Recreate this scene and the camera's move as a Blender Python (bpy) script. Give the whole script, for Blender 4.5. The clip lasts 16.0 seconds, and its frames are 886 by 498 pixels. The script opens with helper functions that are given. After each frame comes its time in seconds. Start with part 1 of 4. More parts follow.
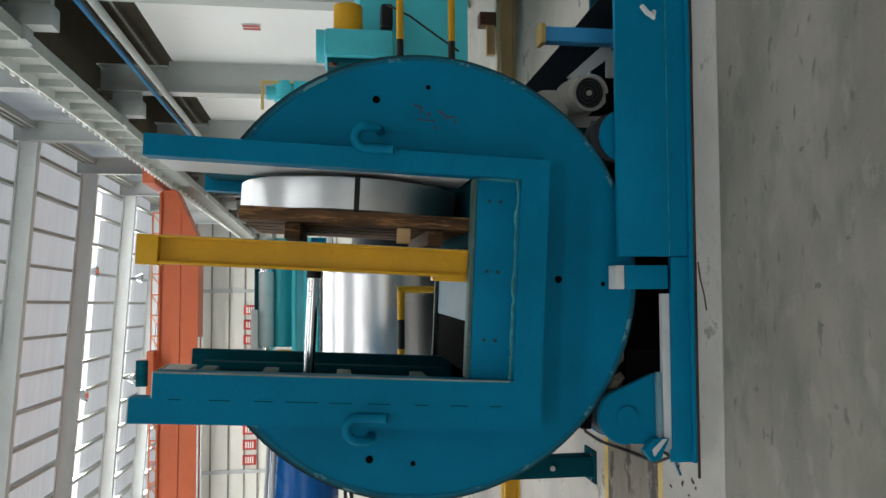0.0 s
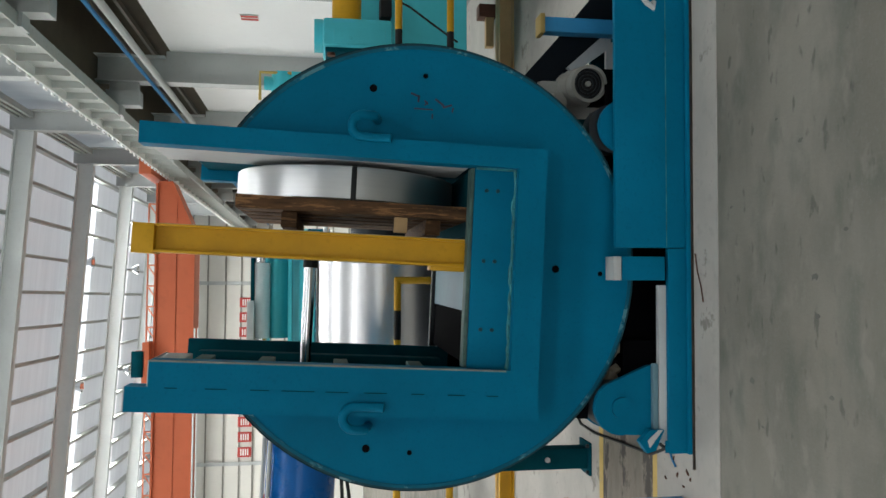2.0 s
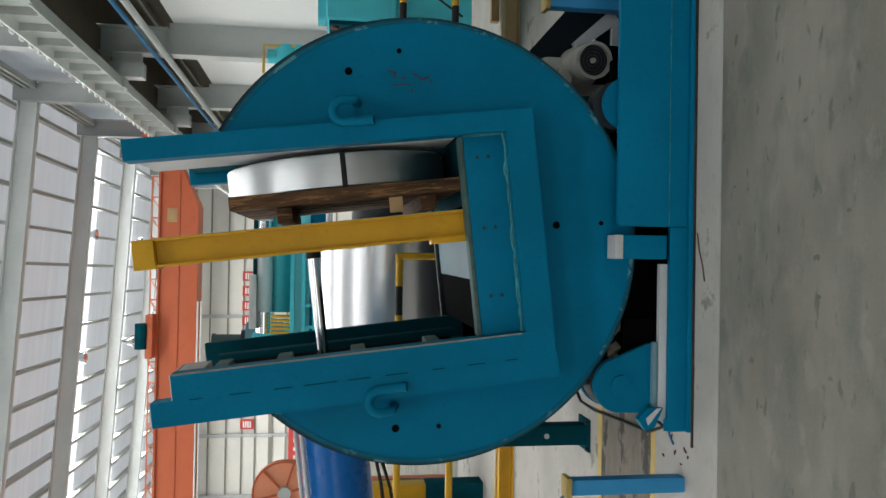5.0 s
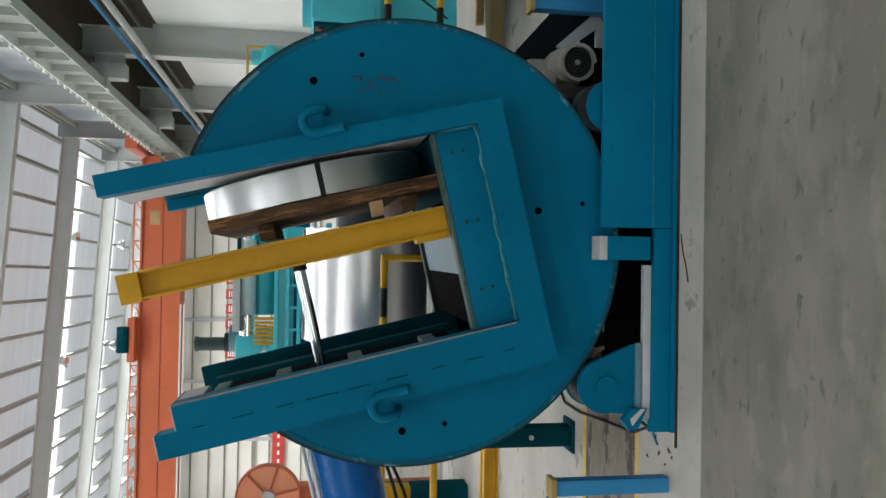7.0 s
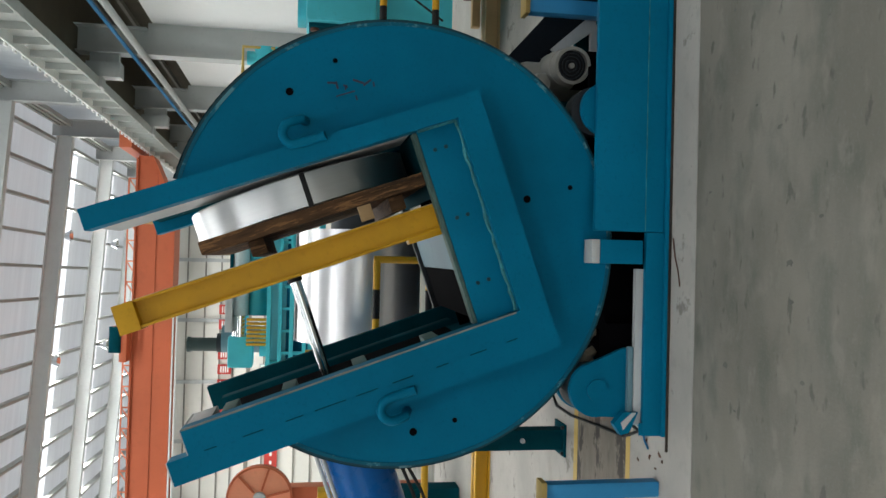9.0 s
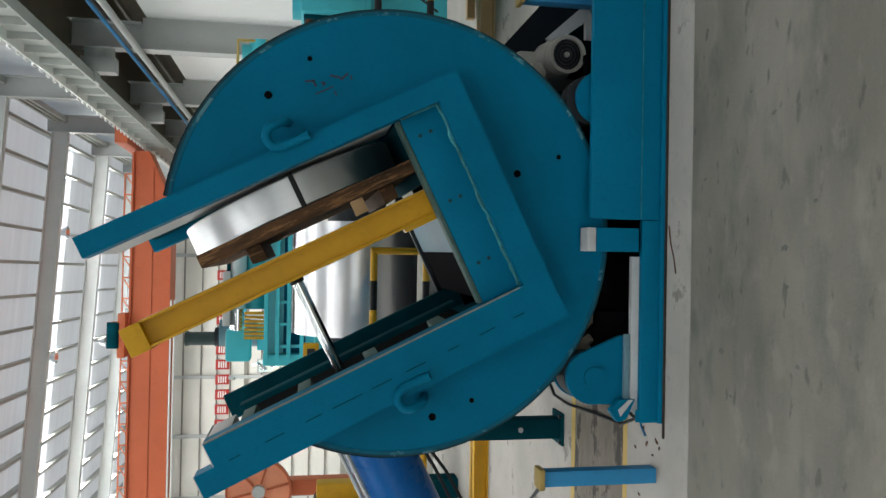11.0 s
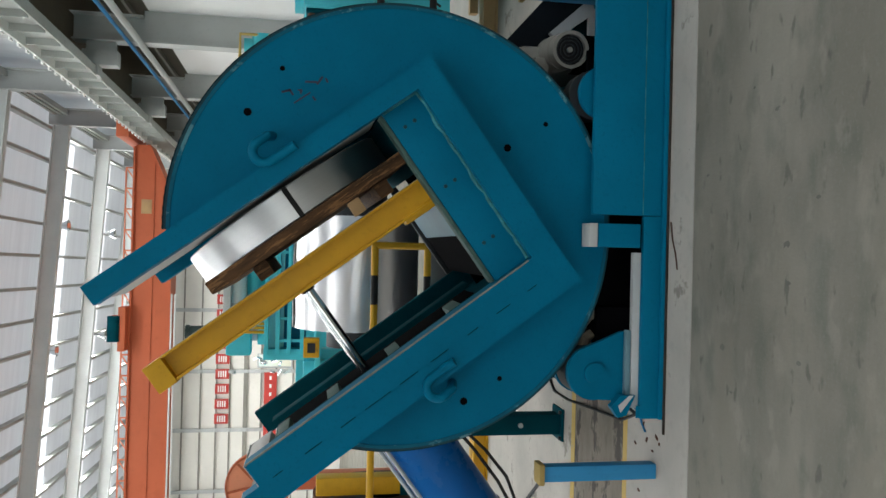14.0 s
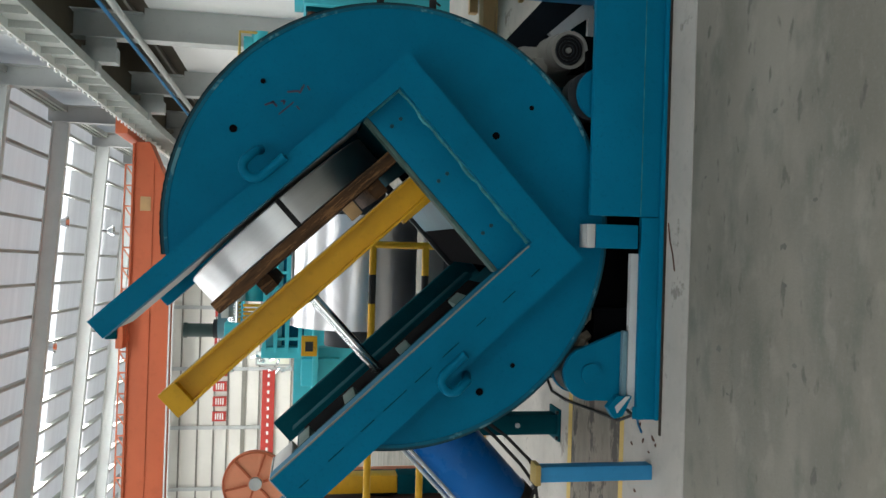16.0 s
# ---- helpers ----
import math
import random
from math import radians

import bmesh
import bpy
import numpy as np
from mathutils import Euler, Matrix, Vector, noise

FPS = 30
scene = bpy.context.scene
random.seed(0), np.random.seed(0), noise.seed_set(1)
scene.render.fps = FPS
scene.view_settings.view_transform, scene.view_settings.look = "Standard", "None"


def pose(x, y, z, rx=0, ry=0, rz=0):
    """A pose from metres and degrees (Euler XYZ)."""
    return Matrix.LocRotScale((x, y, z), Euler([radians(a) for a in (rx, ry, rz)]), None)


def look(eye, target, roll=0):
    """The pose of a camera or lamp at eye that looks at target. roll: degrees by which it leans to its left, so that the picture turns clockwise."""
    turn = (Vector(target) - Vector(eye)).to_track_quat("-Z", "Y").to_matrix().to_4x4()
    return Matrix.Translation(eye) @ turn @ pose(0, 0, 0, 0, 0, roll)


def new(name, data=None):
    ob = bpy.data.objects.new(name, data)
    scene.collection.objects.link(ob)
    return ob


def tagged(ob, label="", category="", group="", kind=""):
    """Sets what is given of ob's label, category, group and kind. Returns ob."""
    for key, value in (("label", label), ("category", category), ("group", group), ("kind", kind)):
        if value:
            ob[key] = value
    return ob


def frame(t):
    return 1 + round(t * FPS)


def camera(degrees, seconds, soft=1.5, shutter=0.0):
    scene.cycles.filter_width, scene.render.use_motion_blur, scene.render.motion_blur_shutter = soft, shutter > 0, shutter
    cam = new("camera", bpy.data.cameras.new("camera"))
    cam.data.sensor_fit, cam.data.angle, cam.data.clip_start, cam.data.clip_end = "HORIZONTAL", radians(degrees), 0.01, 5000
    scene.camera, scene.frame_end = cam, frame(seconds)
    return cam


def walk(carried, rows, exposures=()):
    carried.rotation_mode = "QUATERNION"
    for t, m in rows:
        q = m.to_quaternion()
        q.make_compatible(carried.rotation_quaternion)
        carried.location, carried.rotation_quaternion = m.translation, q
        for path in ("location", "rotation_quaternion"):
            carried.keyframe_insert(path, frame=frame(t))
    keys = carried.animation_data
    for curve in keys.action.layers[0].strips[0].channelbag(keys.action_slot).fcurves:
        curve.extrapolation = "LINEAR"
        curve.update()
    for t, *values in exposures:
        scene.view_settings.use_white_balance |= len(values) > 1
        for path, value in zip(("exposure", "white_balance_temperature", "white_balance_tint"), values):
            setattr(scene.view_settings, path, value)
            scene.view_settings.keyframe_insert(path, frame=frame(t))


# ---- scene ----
# ---- camera and its walk ----
cam = camera(60.0, 16.0, 1.5)


def aim(x, y, z, yaw, pitch, roll):
    """A pose at x, y, z that looks along a heading; roll -90 lays the picture on its side."""
    a, b = radians(yaw), radians(pitch)
    eye = Vector((x, y, z))
    return look(eye, eye + Vector((-math.sin(a) * math.cos(b), math.cos(a) * math.cos(b), math.sin(b))), roll)


CAMERA_ROWS = [
    (0, 0.000, -0.000, 1.600, -2.46, -8.13, -90.00),
    (0.5, -0.013, 0.014, 1.591, -2.61, -8.41, -89.51),
    (1, -0.015, 0.011, 1.597, -2.30, -8.42, -89.66),
    (1.5, -0.009, 0.014, 1.593, -2.13, -8.25, -89.61),
    (2, -0.022, 0.008, 1.601, -2.05, -8.38, -89.55),
    (2.5, -0.019, 0.008, 1.595, -2.23, -8.19, -89.50),
    (3, -0.025, 0.011, 1.599, -2.14, -8.28, -89.24),
    (3.5, -0.020, 0.002, 1.600, -2.09, -8.11, -89.56),
    (4, -0.027, 0.009, 1.594, -1.16, -8.32, -89.50),
    (4.5, -0.024, 0.005, 1.597, -0.65, -7.84, -88.80),
    (5, -0.021, 0.009, 1.594, -0.25, -8.16, -89.14),
    (7.5, -0.031, 0.013, 1.594, -0.52, -9.41, -89.07),
    (8, -0.029, 0.014, 1.590, -0.43, -9.40, -89.12),
    (8.5, -0.030, 0.022, 1.584, -0.65, -9.50, -88.84),
    (9, -0.033, 0.016, 1.582, -0.71, -9.68, -88.51),
    (11.5, -0.056, 0.007, 1.580, -0.15, -9.99, -89.13),
    (12, -0.053, 0.010, 1.578, -0.02, -10.10, -89.02),
    (12.5, -0.060, 0.014, 1.578, -0.03, -10.17, -88.89),
    (13, -0.062, 0.001, 1.586, 0.12, -10.28, -88.81),
    (13.5, -0.055, 0.012, 1.583, 0.11, -10.13, -88.96),
    (14, -0.062, 0.010, 1.584, 0.02, -9.86, -88.69),
    (14.5, -0.055, 0.006, 1.584, -0.22, -9.87, -88.72),
    (15, -0.061, 0.006, 1.583, 0.03, -9.93, -88.51),
    (15.5, -0.062, 0.003, 1.585, -0.04, -9.72, -88.61),
    (16, -0.056, 0.007, 1.578, 0.12, -9.93, -88.37),
]

# ---- world and large lights ----
HALL = pose(0, 0, 0, 0, 0, 1.7)  # the hall's axis leans a little from the machine's
BAY = 4.0
NEAR_ROOF = 9.5
COLUMN_Y = [BAY * i + 0.75 for i in range(-4, 11)]

world = bpy.data.worlds.new("overcast_sky")
scene.world = world
world.use_nodes = True
sky = world.node_tree.nodes.new("ShaderNodeTexSky")
sky.sky_type = "NISHITA"
sky.sun_disc = False
sky.sun_elevation, sky.sun_rotation = radians(55), radians(200)
backing = world.node_tree.nodes["Background"]
backing.inputs["Strength"].default_value = 0.17
world.node_tree.links.new(sky.outputs["Color"], backing.inputs["Color"])
sun_data = bpy.data.lights.new("sun", "SUN")
sun_data.energy, sun_data.angle, sun_data.color = 3.6, radians(20), (1.0, 0.96, 0.9)
sun = new("sun", sun_data)
sun.matrix_world = look((0, 0, 30), (3, 8, 0))


def daylight(name, m, width, length, watts, colour=(0.985, 1.0, 0.975)):
    data = bpy.data.lights.new(name, "AREA")
    data.shape, data.size, data.size_y = "RECTANGLE", width, length
    data.energy, data.color = watts, colour
    ob = new(name, data)
    ob.matrix_world = HALL @ m
    return ob


# strips added out of view to light the machine and its background
ADDED_SKYLIGHT_Y = [-4.25, -0.25, 5.9]
# only 23.0 and 27.05 stand in view; the others are added fill
SKYLIGHT_Y = [10.4, 14.2, 23.0, 27.05, 31.4]
EAVE_X, RIDGE_X, FAR_X = 3.6, -10.0, -24.0
ROOF_Z, PITCH = 8.05, 0.06
PURLIN_X, PURLIN_STEP = 3.36, 0.805


def roof_z(x):
    return ROOF_Z + PITCH * (EAVE_X - x) if x > RIDGE_X else ROOF_Z + PITCH * (EAVE_X - RIDGE_X) - PITCH * (RIDGE_X - x)


# a lamp under each strip, the added ones included
for sy in SKYLIGHT_Y + ADDED_SKYLIGHT_Y:
    daylight("skylight_light", pose(-3.9, sy, roof_z(-3.9) + 0.187, 0, 3.43, 0), 14.2, 0.72, 720 if sy > 20 else 430 if sy > 9 else 210 if sy > 5 else 260)
# fill lamp in an opening made up behind the camera
daylight("door_light", pose(-4.0, -14.05, 2.6, 90, 0, 0), 7.0, 5.0, 160)
# side fill through a wall band made up out of view
daylight("window_light", pose(FAR_X - 0.05, 11.0, 3.2, 0, -90, 0), 2.6, 46.0, 2150)


# ---- materials ----
def surface(name, base, rough=0.5, metal=0.0, vary=0.12, grain=30.0, stain=2.5, bump=0.05, wear=None, wear_amount=0.0, rand=0.0, stretch=(1, 1, 1), fine=6.0, gloss=0.3):
    """A painted, worn or mineral surface: broad stains, fine grain, relief and chipped wear."""
    m = bpy.data.materials.new(name)
    m.use_nodes = True
    nt = m.node_tree
    N, Lk = nt.nodes, nt.links
    bsdf = N["Principled BSDF"]
    co = N.new("ShaderNodeTexCoord")
    mp = N.new("ShaderNodeMapping")
    mp.inputs["Scale"].default_value = stretch
    Lk.new(co.outputs["Object"], mp.inputs["Vector"])

    def noise_node(scale, detail=6.0, roughness=0.6):
        n = N.new("ShaderNodeTexNoise")
        n.inputs["Scale"].default_value = scale
        n.inputs["Detail"].default_value = detail
        n.inputs["Roughness"].default_value = roughness
        Lk.new(mp.outputs["Vector"], n.inputs["Vector"])
        return n

    def mix(a, b, fac, kind="MIX"):
        n = N.new("ShaderNodeMix")
        n.data_type, n.blend_type = "RGBA", kind
        for sock, v in ((n.inputs["Factor"], fac), (n.inputs["A"], a), (n.inputs["B"], b)):
            if hasattr(v, "is_output"):
                Lk.new(v, sock)
            else:
                sock.default_value = v
        return n.outputs["Result"]

    def ramp(src, lo, hi):
        n = N.new("ShaderNodeMapRange")
        n.inputs["From Min"].default_value, n.inputs["From Max"].default_value = lo, hi
        Lk.new(src, n.inputs["Value"])
        return n.outputs["Result"]

    big, small = noise_node(stain), noise_node(grain)
    dark = tuple(c * (1 - vary) for c in base) + (1,)
    light = tuple(min(1, c * (1 + vary)) for c in base) + (1,)
    col = mix(dark, light, ramp(big.outputs["Fac"], 0.3, 0.7))
    col = mix(col, tuple(c * (1 - vary * 1.6) for c in base) + (1,), ramp(small.outputs["Fac"], 0.55, 0.85))
    if wear:
        w = noise_node(fine, 10.0, 0.72)
        col = mix(col, tuple(wear) + (1,), ramp(w.outputs["Fac"], 0.72 - wear_amount, 0.76 - wear_amount))
    if rand:
        info = N.new("ShaderNodeObjectInfo")
        n = N.new("ShaderNodeHueSaturation")
        Lk.new(ramp(info.outputs["Random"], 0, 1), n.inputs["Value"])
        n.inputs["Value"].default_value = 1
        mr = N.new("ShaderNodeMapRange")
        mr.inputs["To Min"].default_value, mr.inputs["To Max"].default_value = 1 - rand, 1 + rand
        Lk.new(info.outputs["Random"], mr.inputs["Value"])
        Lk.new(mr.outputs["Result"], n.inputs["Value"])
        Lk.new(col, n.inputs["Color"])
        col = n.outputs["Color"]
    Lk.new(col, bsdf.inputs["Base Color"])
    bsdf.inputs["Metallic"].default_value = metal
    bsdf.inputs["Specular IOR Level"].default_value = gloss
    mr = N.new("ShaderNodeMapRange")
    mr.inputs["To Min"].default_value, mr.inputs["To Max"].default_value = max(0.02, rough - 0.08), min(1, rough + 0.1)
    Lk.new(big.outputs["Fac"], mr.inputs["Value"])
    Lk.new(mr.outputs["Result"], bsdf.inputs["Roughness"])
    if bump:
        b = N.new("ShaderNodeBump")
        b.inputs["Strength"].default_value, b.inputs["Distance"].default_value = bump, 0.01
        Lk.new(small.outputs["Fac"], b.inputs["Height"])
        Lk.new(b.outputs["Normal"], bsdf.inputs["Normal"])
    return m


TEAL = surface("teal_paint", (0.0001, 0.146, 0.262), 0.5, vary=0.13, grain=60, stain=1.6, bump=0.04, wear=(0.012, 0.16, 0.235), wear_amount=0.03, gloss=0.07)
WELD = surface("pale_weld_paint", (0.03, 0.19, 0.22), 0.6, vary=0.5, grain=60, stain=14)
RIM_EDGE = surface("scuffed_rim_edge", (0.002, 0.11, 0.18), 0.55, vary=0.2, grain=40, stain=5, wear=(0.09, 0.25, 0.30), wear_amount=0.18, fine=7, gloss=0.15)
TEAL_EDGE = surface("scuffed_teal_edge", (0.006, 0.05, 0.07), 0.6, vary=0.25, grain=40, stain=6, wear=(0.12, 0.24, 0.27), wear_amount=0.1)
# dark teal parts and seams; inside the drum it stands for shade
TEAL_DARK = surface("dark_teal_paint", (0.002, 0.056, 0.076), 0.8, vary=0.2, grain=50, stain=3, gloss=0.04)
CYAN = surface("cyan_paint", (0.07, 0.54, 0.63), 0.45, vary=0.1, grain=40)
BLUE = surface("cylinder_blue_paint", (0.001, 0.115, 0.41), 0.25, vary=0.1, grain=40)
POST_BLUE = surface("post_blue_paint", (0.03, 0.24, 0.48), 0.5, vary=0.12, grain=40, wear=(0.2, 0.25, 0.3), wear_amount=0.05)
YELLOW = surface("yellow_paint", (0.60, 0.325, 0.012), 0.45, vary=0.12, grain=35, stain=3, wear=(0.3, 0.19, 0.05), wear_amount=0.07)
ORANGE = surface("crane_orange_paint", (0.55, 0.13, 0.055), 0.5, vary=0.1, grain=5, stain=0.4)
SALMON = surface("faded_orange_paint", (0.85, 0.33, 0.19), 0.5, vary=0.1, grain=10)
STEEL_STRIP = surface("bright_steel_strip", (0.66, 0.67, 0.68), 0.36, 1.0, vary=0.03, grain=8, stain=3, bump=0.0, stretch=(40, 1, 1))
STEEL_COIL = surface("cold_rolled_steel_coil", (0.80, 0.80, 0.82), 0.3, 1.0, vary=0.02, grain=6, stain=2, bump=0.0, stretch=(3, 1, 1))
CHROME = surface("hard_chrome", (0.8, 0.82, 0.84), 0.12, 1.0, vary=0.03, bump=0)
BLACK = surface("black_rubber", (0.012, 0.012, 0.013), 0.6, vary=0.2)
# flat black for holes and voids that lie in deep shade
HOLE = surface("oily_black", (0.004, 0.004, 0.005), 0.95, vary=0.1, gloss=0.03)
WOOD = surface("dark_pallet_wood", (0.07, 0.034, 0.014), 0.75, vary=0.6, grain=14, stain=7, bump=0.25, rand=0.2, stretch=(6, 6, 0.7), wear=(0.20, 0.10, 0.04), wear_amount=0.2)
WOOD_PALE = surface("pale_wood", (0.46, 0.30, 0.15), 0.7, vary=0.2, grain=20, bump=0.1)


def floor_concrete():
    """Trowelled concrete: brown-grey ground, streaky green-grey blotches, dark soft spots, fine pits."""
    m = bpy.data.materials.new("dusty_concrete_floor")
    m.use_nodes = True
    N, Lk = m.node_tree.nodes, m.node_tree.links
    bsdf = N["Principled BSDF"]
    co = N.new("ShaderNodeTexCoord")

    def layer(scale, stretch, lo, hi, detail=6.0, rough=0.6, shift=0.0):
        mp = N.new("ShaderNodeMapping")
        mp.inputs["Scale"].default_value = stretch
        mp.inputs["Location"].default_value = (shift, shift * 0.7, 0)
        Lk.new(co.outputs["Object"], mp.inputs["Vector"])
        n = N.new("ShaderNodeTexNoise")
        n.inputs["Scale"].default_value, n.inputs["Detail"].default_value, n.inputs["Roughness"].default_value = scale, detail, rough
        Lk.new(mp.outputs["Vector"], n.inputs["Vector"])
        r = N.new("ShaderNodeMapRange")
        r.interpolation_type = "SMOOTHSTEP"
        r.inputs["From Min"].default_value, r.inputs["From Max"].default_value = lo, hi
        Lk.new(n.outputs["Fac"], r.inputs["Value"])
        return r.outputs["Result"]

    def over(a, b, fac, amount=1.0):
        f = N.new("ShaderNodeMath")
        f.operation = "MULTIPLY"
        f.inputs[1].default_value = amount
        Lk.new(fac, f.inputs[0])
        n = N.new("ShaderNodeMix")
        n.data_type = "RGBA"
        Lk.new(f.outputs[0], n.inputs["Factor"])
        if hasattr(a, "is_output"):
            Lk.new(a, n.inputs["A"])
        else:
            n.inputs["A"].default_value = a + (1,)
        n.inputs["B"].default_value = b + (1,)
        return n.outputs["Result"]

    col = over((0.208, 0.196, 0.163), (0.240, 0.230, 0.200), layer(0.9, (0.6, 1.3, 1), 0.35, 0.65))
    col = over(col, (0.158, 0.155, 0.130), layer(2.0, (0.6, 1.3, 1), 0.42, 0.62, 5, 0.55, 3.0), 0.8)
    col = over(col, (0.112, 0.122, 0.102), layer(4.2, (0.7, 1.4, 1), 0.50, 0.68, 4, 0.5, 7.0), 0.6)
    col = over(col, (0.26, 0.25, 0.215), layer(7.0, (0.8, 1.4, 1), 0.55, 0.68, 4, 0.55, 11.0), 0.5)
    col = over(col, (0.085, 0.085, 0.075), layer(11.0, (0.7, 1.5, 1), 0.62, 0.72, 3, 0.5, 5.0), 0.65)
    col = over(col, (0.24, 0.235, 0.215), layer(70.0, (0.8, 1.2, 1), 0.5, 0.8, 4, 0.7, 2.0), 0.5)
    col = over(col, (0.11, 0.11, 0.098), layer(130.0, (1, 1, 1), 0.60, 0.78, 3, 0.6, 9.0), 0.5)
    Lk.new(col, bsdf.inputs["Base Color"])
    bsdf.inputs["Specular IOR Level"].default_value = 0.3
    r = N.new("ShaderNodeMapRange")
    r.inputs["To Min"].default_value, r.inputs["To Max"].default_value = 0.82, 0.62
    Lk.new(layer(2.2, (0.5, 1.6, 1), 0.4, 0.7, 5, 0.55, 3.0), r.inputs["Value"])
    Lk.new(r.outputs["Result"], bsdf.inputs["Roughness"])
    b = N.new("ShaderNodeBump")
    b.inputs["Strength"].default_value, b.inputs["Distance"].default_value = 0.12, 0.01
    Lk.new(layer(60.0, (1, 1, 1), 0.3, 0.7), b.inputs["Height"])
    Lk.new(b.outputs["Normal"], bsdf.inputs["Normal"])
    return m


CONCRETE = floor_concrete()
CONCRETE_PALE = surface("pale_grouted_concrete", (0.45, 0.428, 0.39), 0.7, vary=0.16, grain=14, stain=1.5, bump=0.06, wear=(0.27, 0.25, 0.22), wear_amount=0.13, fine=3)
CONCRETE_DARK = surface("oily_concrete", (0.19, 0.165, 0.13), 0.6, vary=0.45, grain=9, stain=3.5, wear=(0.05, 0.044, 0.036), wear_amount=0.2, fine=3.5, stretch=(0.6, 1.5, 1))
GREY_STEEL = surface("grey_primer_steel", (0.46, 0.48, 0.475), 0.55, vary=0.08, grain=12, stain=0.8)
RAFTER_GREY = surface("light_grey_rafter_paint", (0.62, 0.645, 0.64), 0.55, vary=0.08, grain=12, stain=0.8)
PURLIN_GREY = surface("dull_purlin_galvanising", (0.40, 0.41, 0.39), 0.5, vary=0.12, grain=12, stain=0.8)
RUNWAY_GREY = surface("dusty_grey_girder_paint", (0.45, 0.47, 0.45), 0.6, vary=0.15, grain=12, stain=0.8)
DARK_STEEL = surface("dark_steel", (0.03, 0.035, 0.04), 0.5, 0.3, vary=0.2)
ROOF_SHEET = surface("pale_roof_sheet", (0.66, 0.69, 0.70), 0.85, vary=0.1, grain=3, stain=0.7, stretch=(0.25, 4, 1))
# unseen sheets over the camera, dulled to hold daylight off the foreground
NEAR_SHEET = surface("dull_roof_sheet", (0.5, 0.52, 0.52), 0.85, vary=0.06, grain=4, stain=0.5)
# near-white standing for skylight caught along the runway's top edge
LIT_EDGE = surface("bright_galvanised_clip", (0.85, 0.85, 0.83), 0.45, vary=0.06)
CLEAR_SHEET = surface("clear_daylight_sheet", (0.8, 0.8, 0.8), 0.85, vary=0.04, grain=3, stain=0.6)


def let_light_through(m, colour, share):
    nt = m.node_tree
    glow = nt.nodes.new("ShaderNodeBsdfTranslucent")
    glow.inputs["Color"].default_value = colour
    blend = nt.nodes.new("ShaderNodeMixShader")
    blend.inputs[0].default_value = share
    nt.links.new(nt.nodes["Principled BSDF"].outputs[0], blend.inputs[1])
    nt.links.new(glow.outputs[0], blend.inputs[2])
    nt.links.new(blend.outputs[0], nt.nodes["Material Output"].inputs["Surface"])


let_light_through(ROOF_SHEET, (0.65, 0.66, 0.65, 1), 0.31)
# near sheets pass less light, which dims the machine's front
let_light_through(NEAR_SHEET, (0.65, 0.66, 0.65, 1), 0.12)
let_light_through(CLEAR_SHEET, (0.97, 0.96, 0.93, 1), 0.95)
WALL_SHEET = surface("cream_wall_sheet", (0.80, 0.785, 0.73), 0.55, vary=0.05, grain=5, stain=0.4)
WHITE_PANEL = surface("white_wall_panel", (0.91, 0.92, 0.92), 0.45, vary=0.03, grain=6, stain=0.5)
MOTOR_GREY = surface("motor_grey_paint", (0.33, 0.325, 0.295), 0.5, vary=0.12)
PALE_GREY = surface("pale_grey_steel", (0.5, 0.52, 0.52), 0.5, vary=0.12)
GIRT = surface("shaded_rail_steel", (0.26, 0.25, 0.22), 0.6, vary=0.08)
# brown that holds the shade of the recess behind the runway
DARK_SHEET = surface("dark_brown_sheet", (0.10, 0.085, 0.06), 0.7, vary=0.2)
RED = surface("red_sign_paint", (0.5, 0.055, 0.045), 0.5, vary=0.08)
RED_MARK = surface("faded_red_chalk", (0.045, 0.05, 0.085), 0.8, vary=0.3)
WHITE = surface("white_lettering", (0.82, 0.82, 0.8), 0.5, vary=0.03)
GUARD_BLACK = surface("black_navy_guard_paint", (0.008, 0.011, 0.015), 0.7, vary=0.2, gloss=0.1)
DUSTY_YELLOW = surface("dusty_yellow_paint", (0.52, 0.42, 0.24), 0.7, vary=0.15, grain=20, stain=5)
LINE_YELLOW = surface("floor_line_yellow", (0.60, 0.42, 0.12), 0.6, vary=0.15, grain=12, wear=(0.4, 0.36, 0.27), wear_amount=0.08)
PIPE_BLUE = surface("pipe_blue_paint", (0.03, 0.20, 0.42), 0.5)


# ---- mesh helpers ----
def box(bm, x0, x1, y0, y1, z0, z1, bevel=0.0, m=None):
    r = bmesh.ops.create_cube(bm, size=1)
    vs = r["verts"]
    mat = Matrix.LocRotScale(((x0 + x1) / 2, (y0 + y1) / 2, (z0 + z1) / 2), None, (abs(x1 - x0), abs(y1 - y0), abs(z1 - z0)))
    bmesh.ops.transform(bm, matrix=(m @ mat) if m else mat, verts=vs)
    if bevel:
        es = list({e for v in vs for e in v.link_edges})
        bmesh.ops.bevel(bm, geom=es, offset=bevel, segments=2, affect="EDGES", profile=0.6)
    return bm


def cyl(bm, a, b, r, seg=24, r2=None, caps=True):
    a, b = Vector(a), Vector(b)
    d = b - a
    m = Matrix.Translation((a + b) / 2) @ d.to_track_quat("Z", "Y").to_matrix().to_4x4()
    bmesh.ops.create_cone(bm, cap_ends=caps, segments=seg, radius1=r, radius2=r if r2 is None else r2, depth=d.length, matrix=m)
    return bm


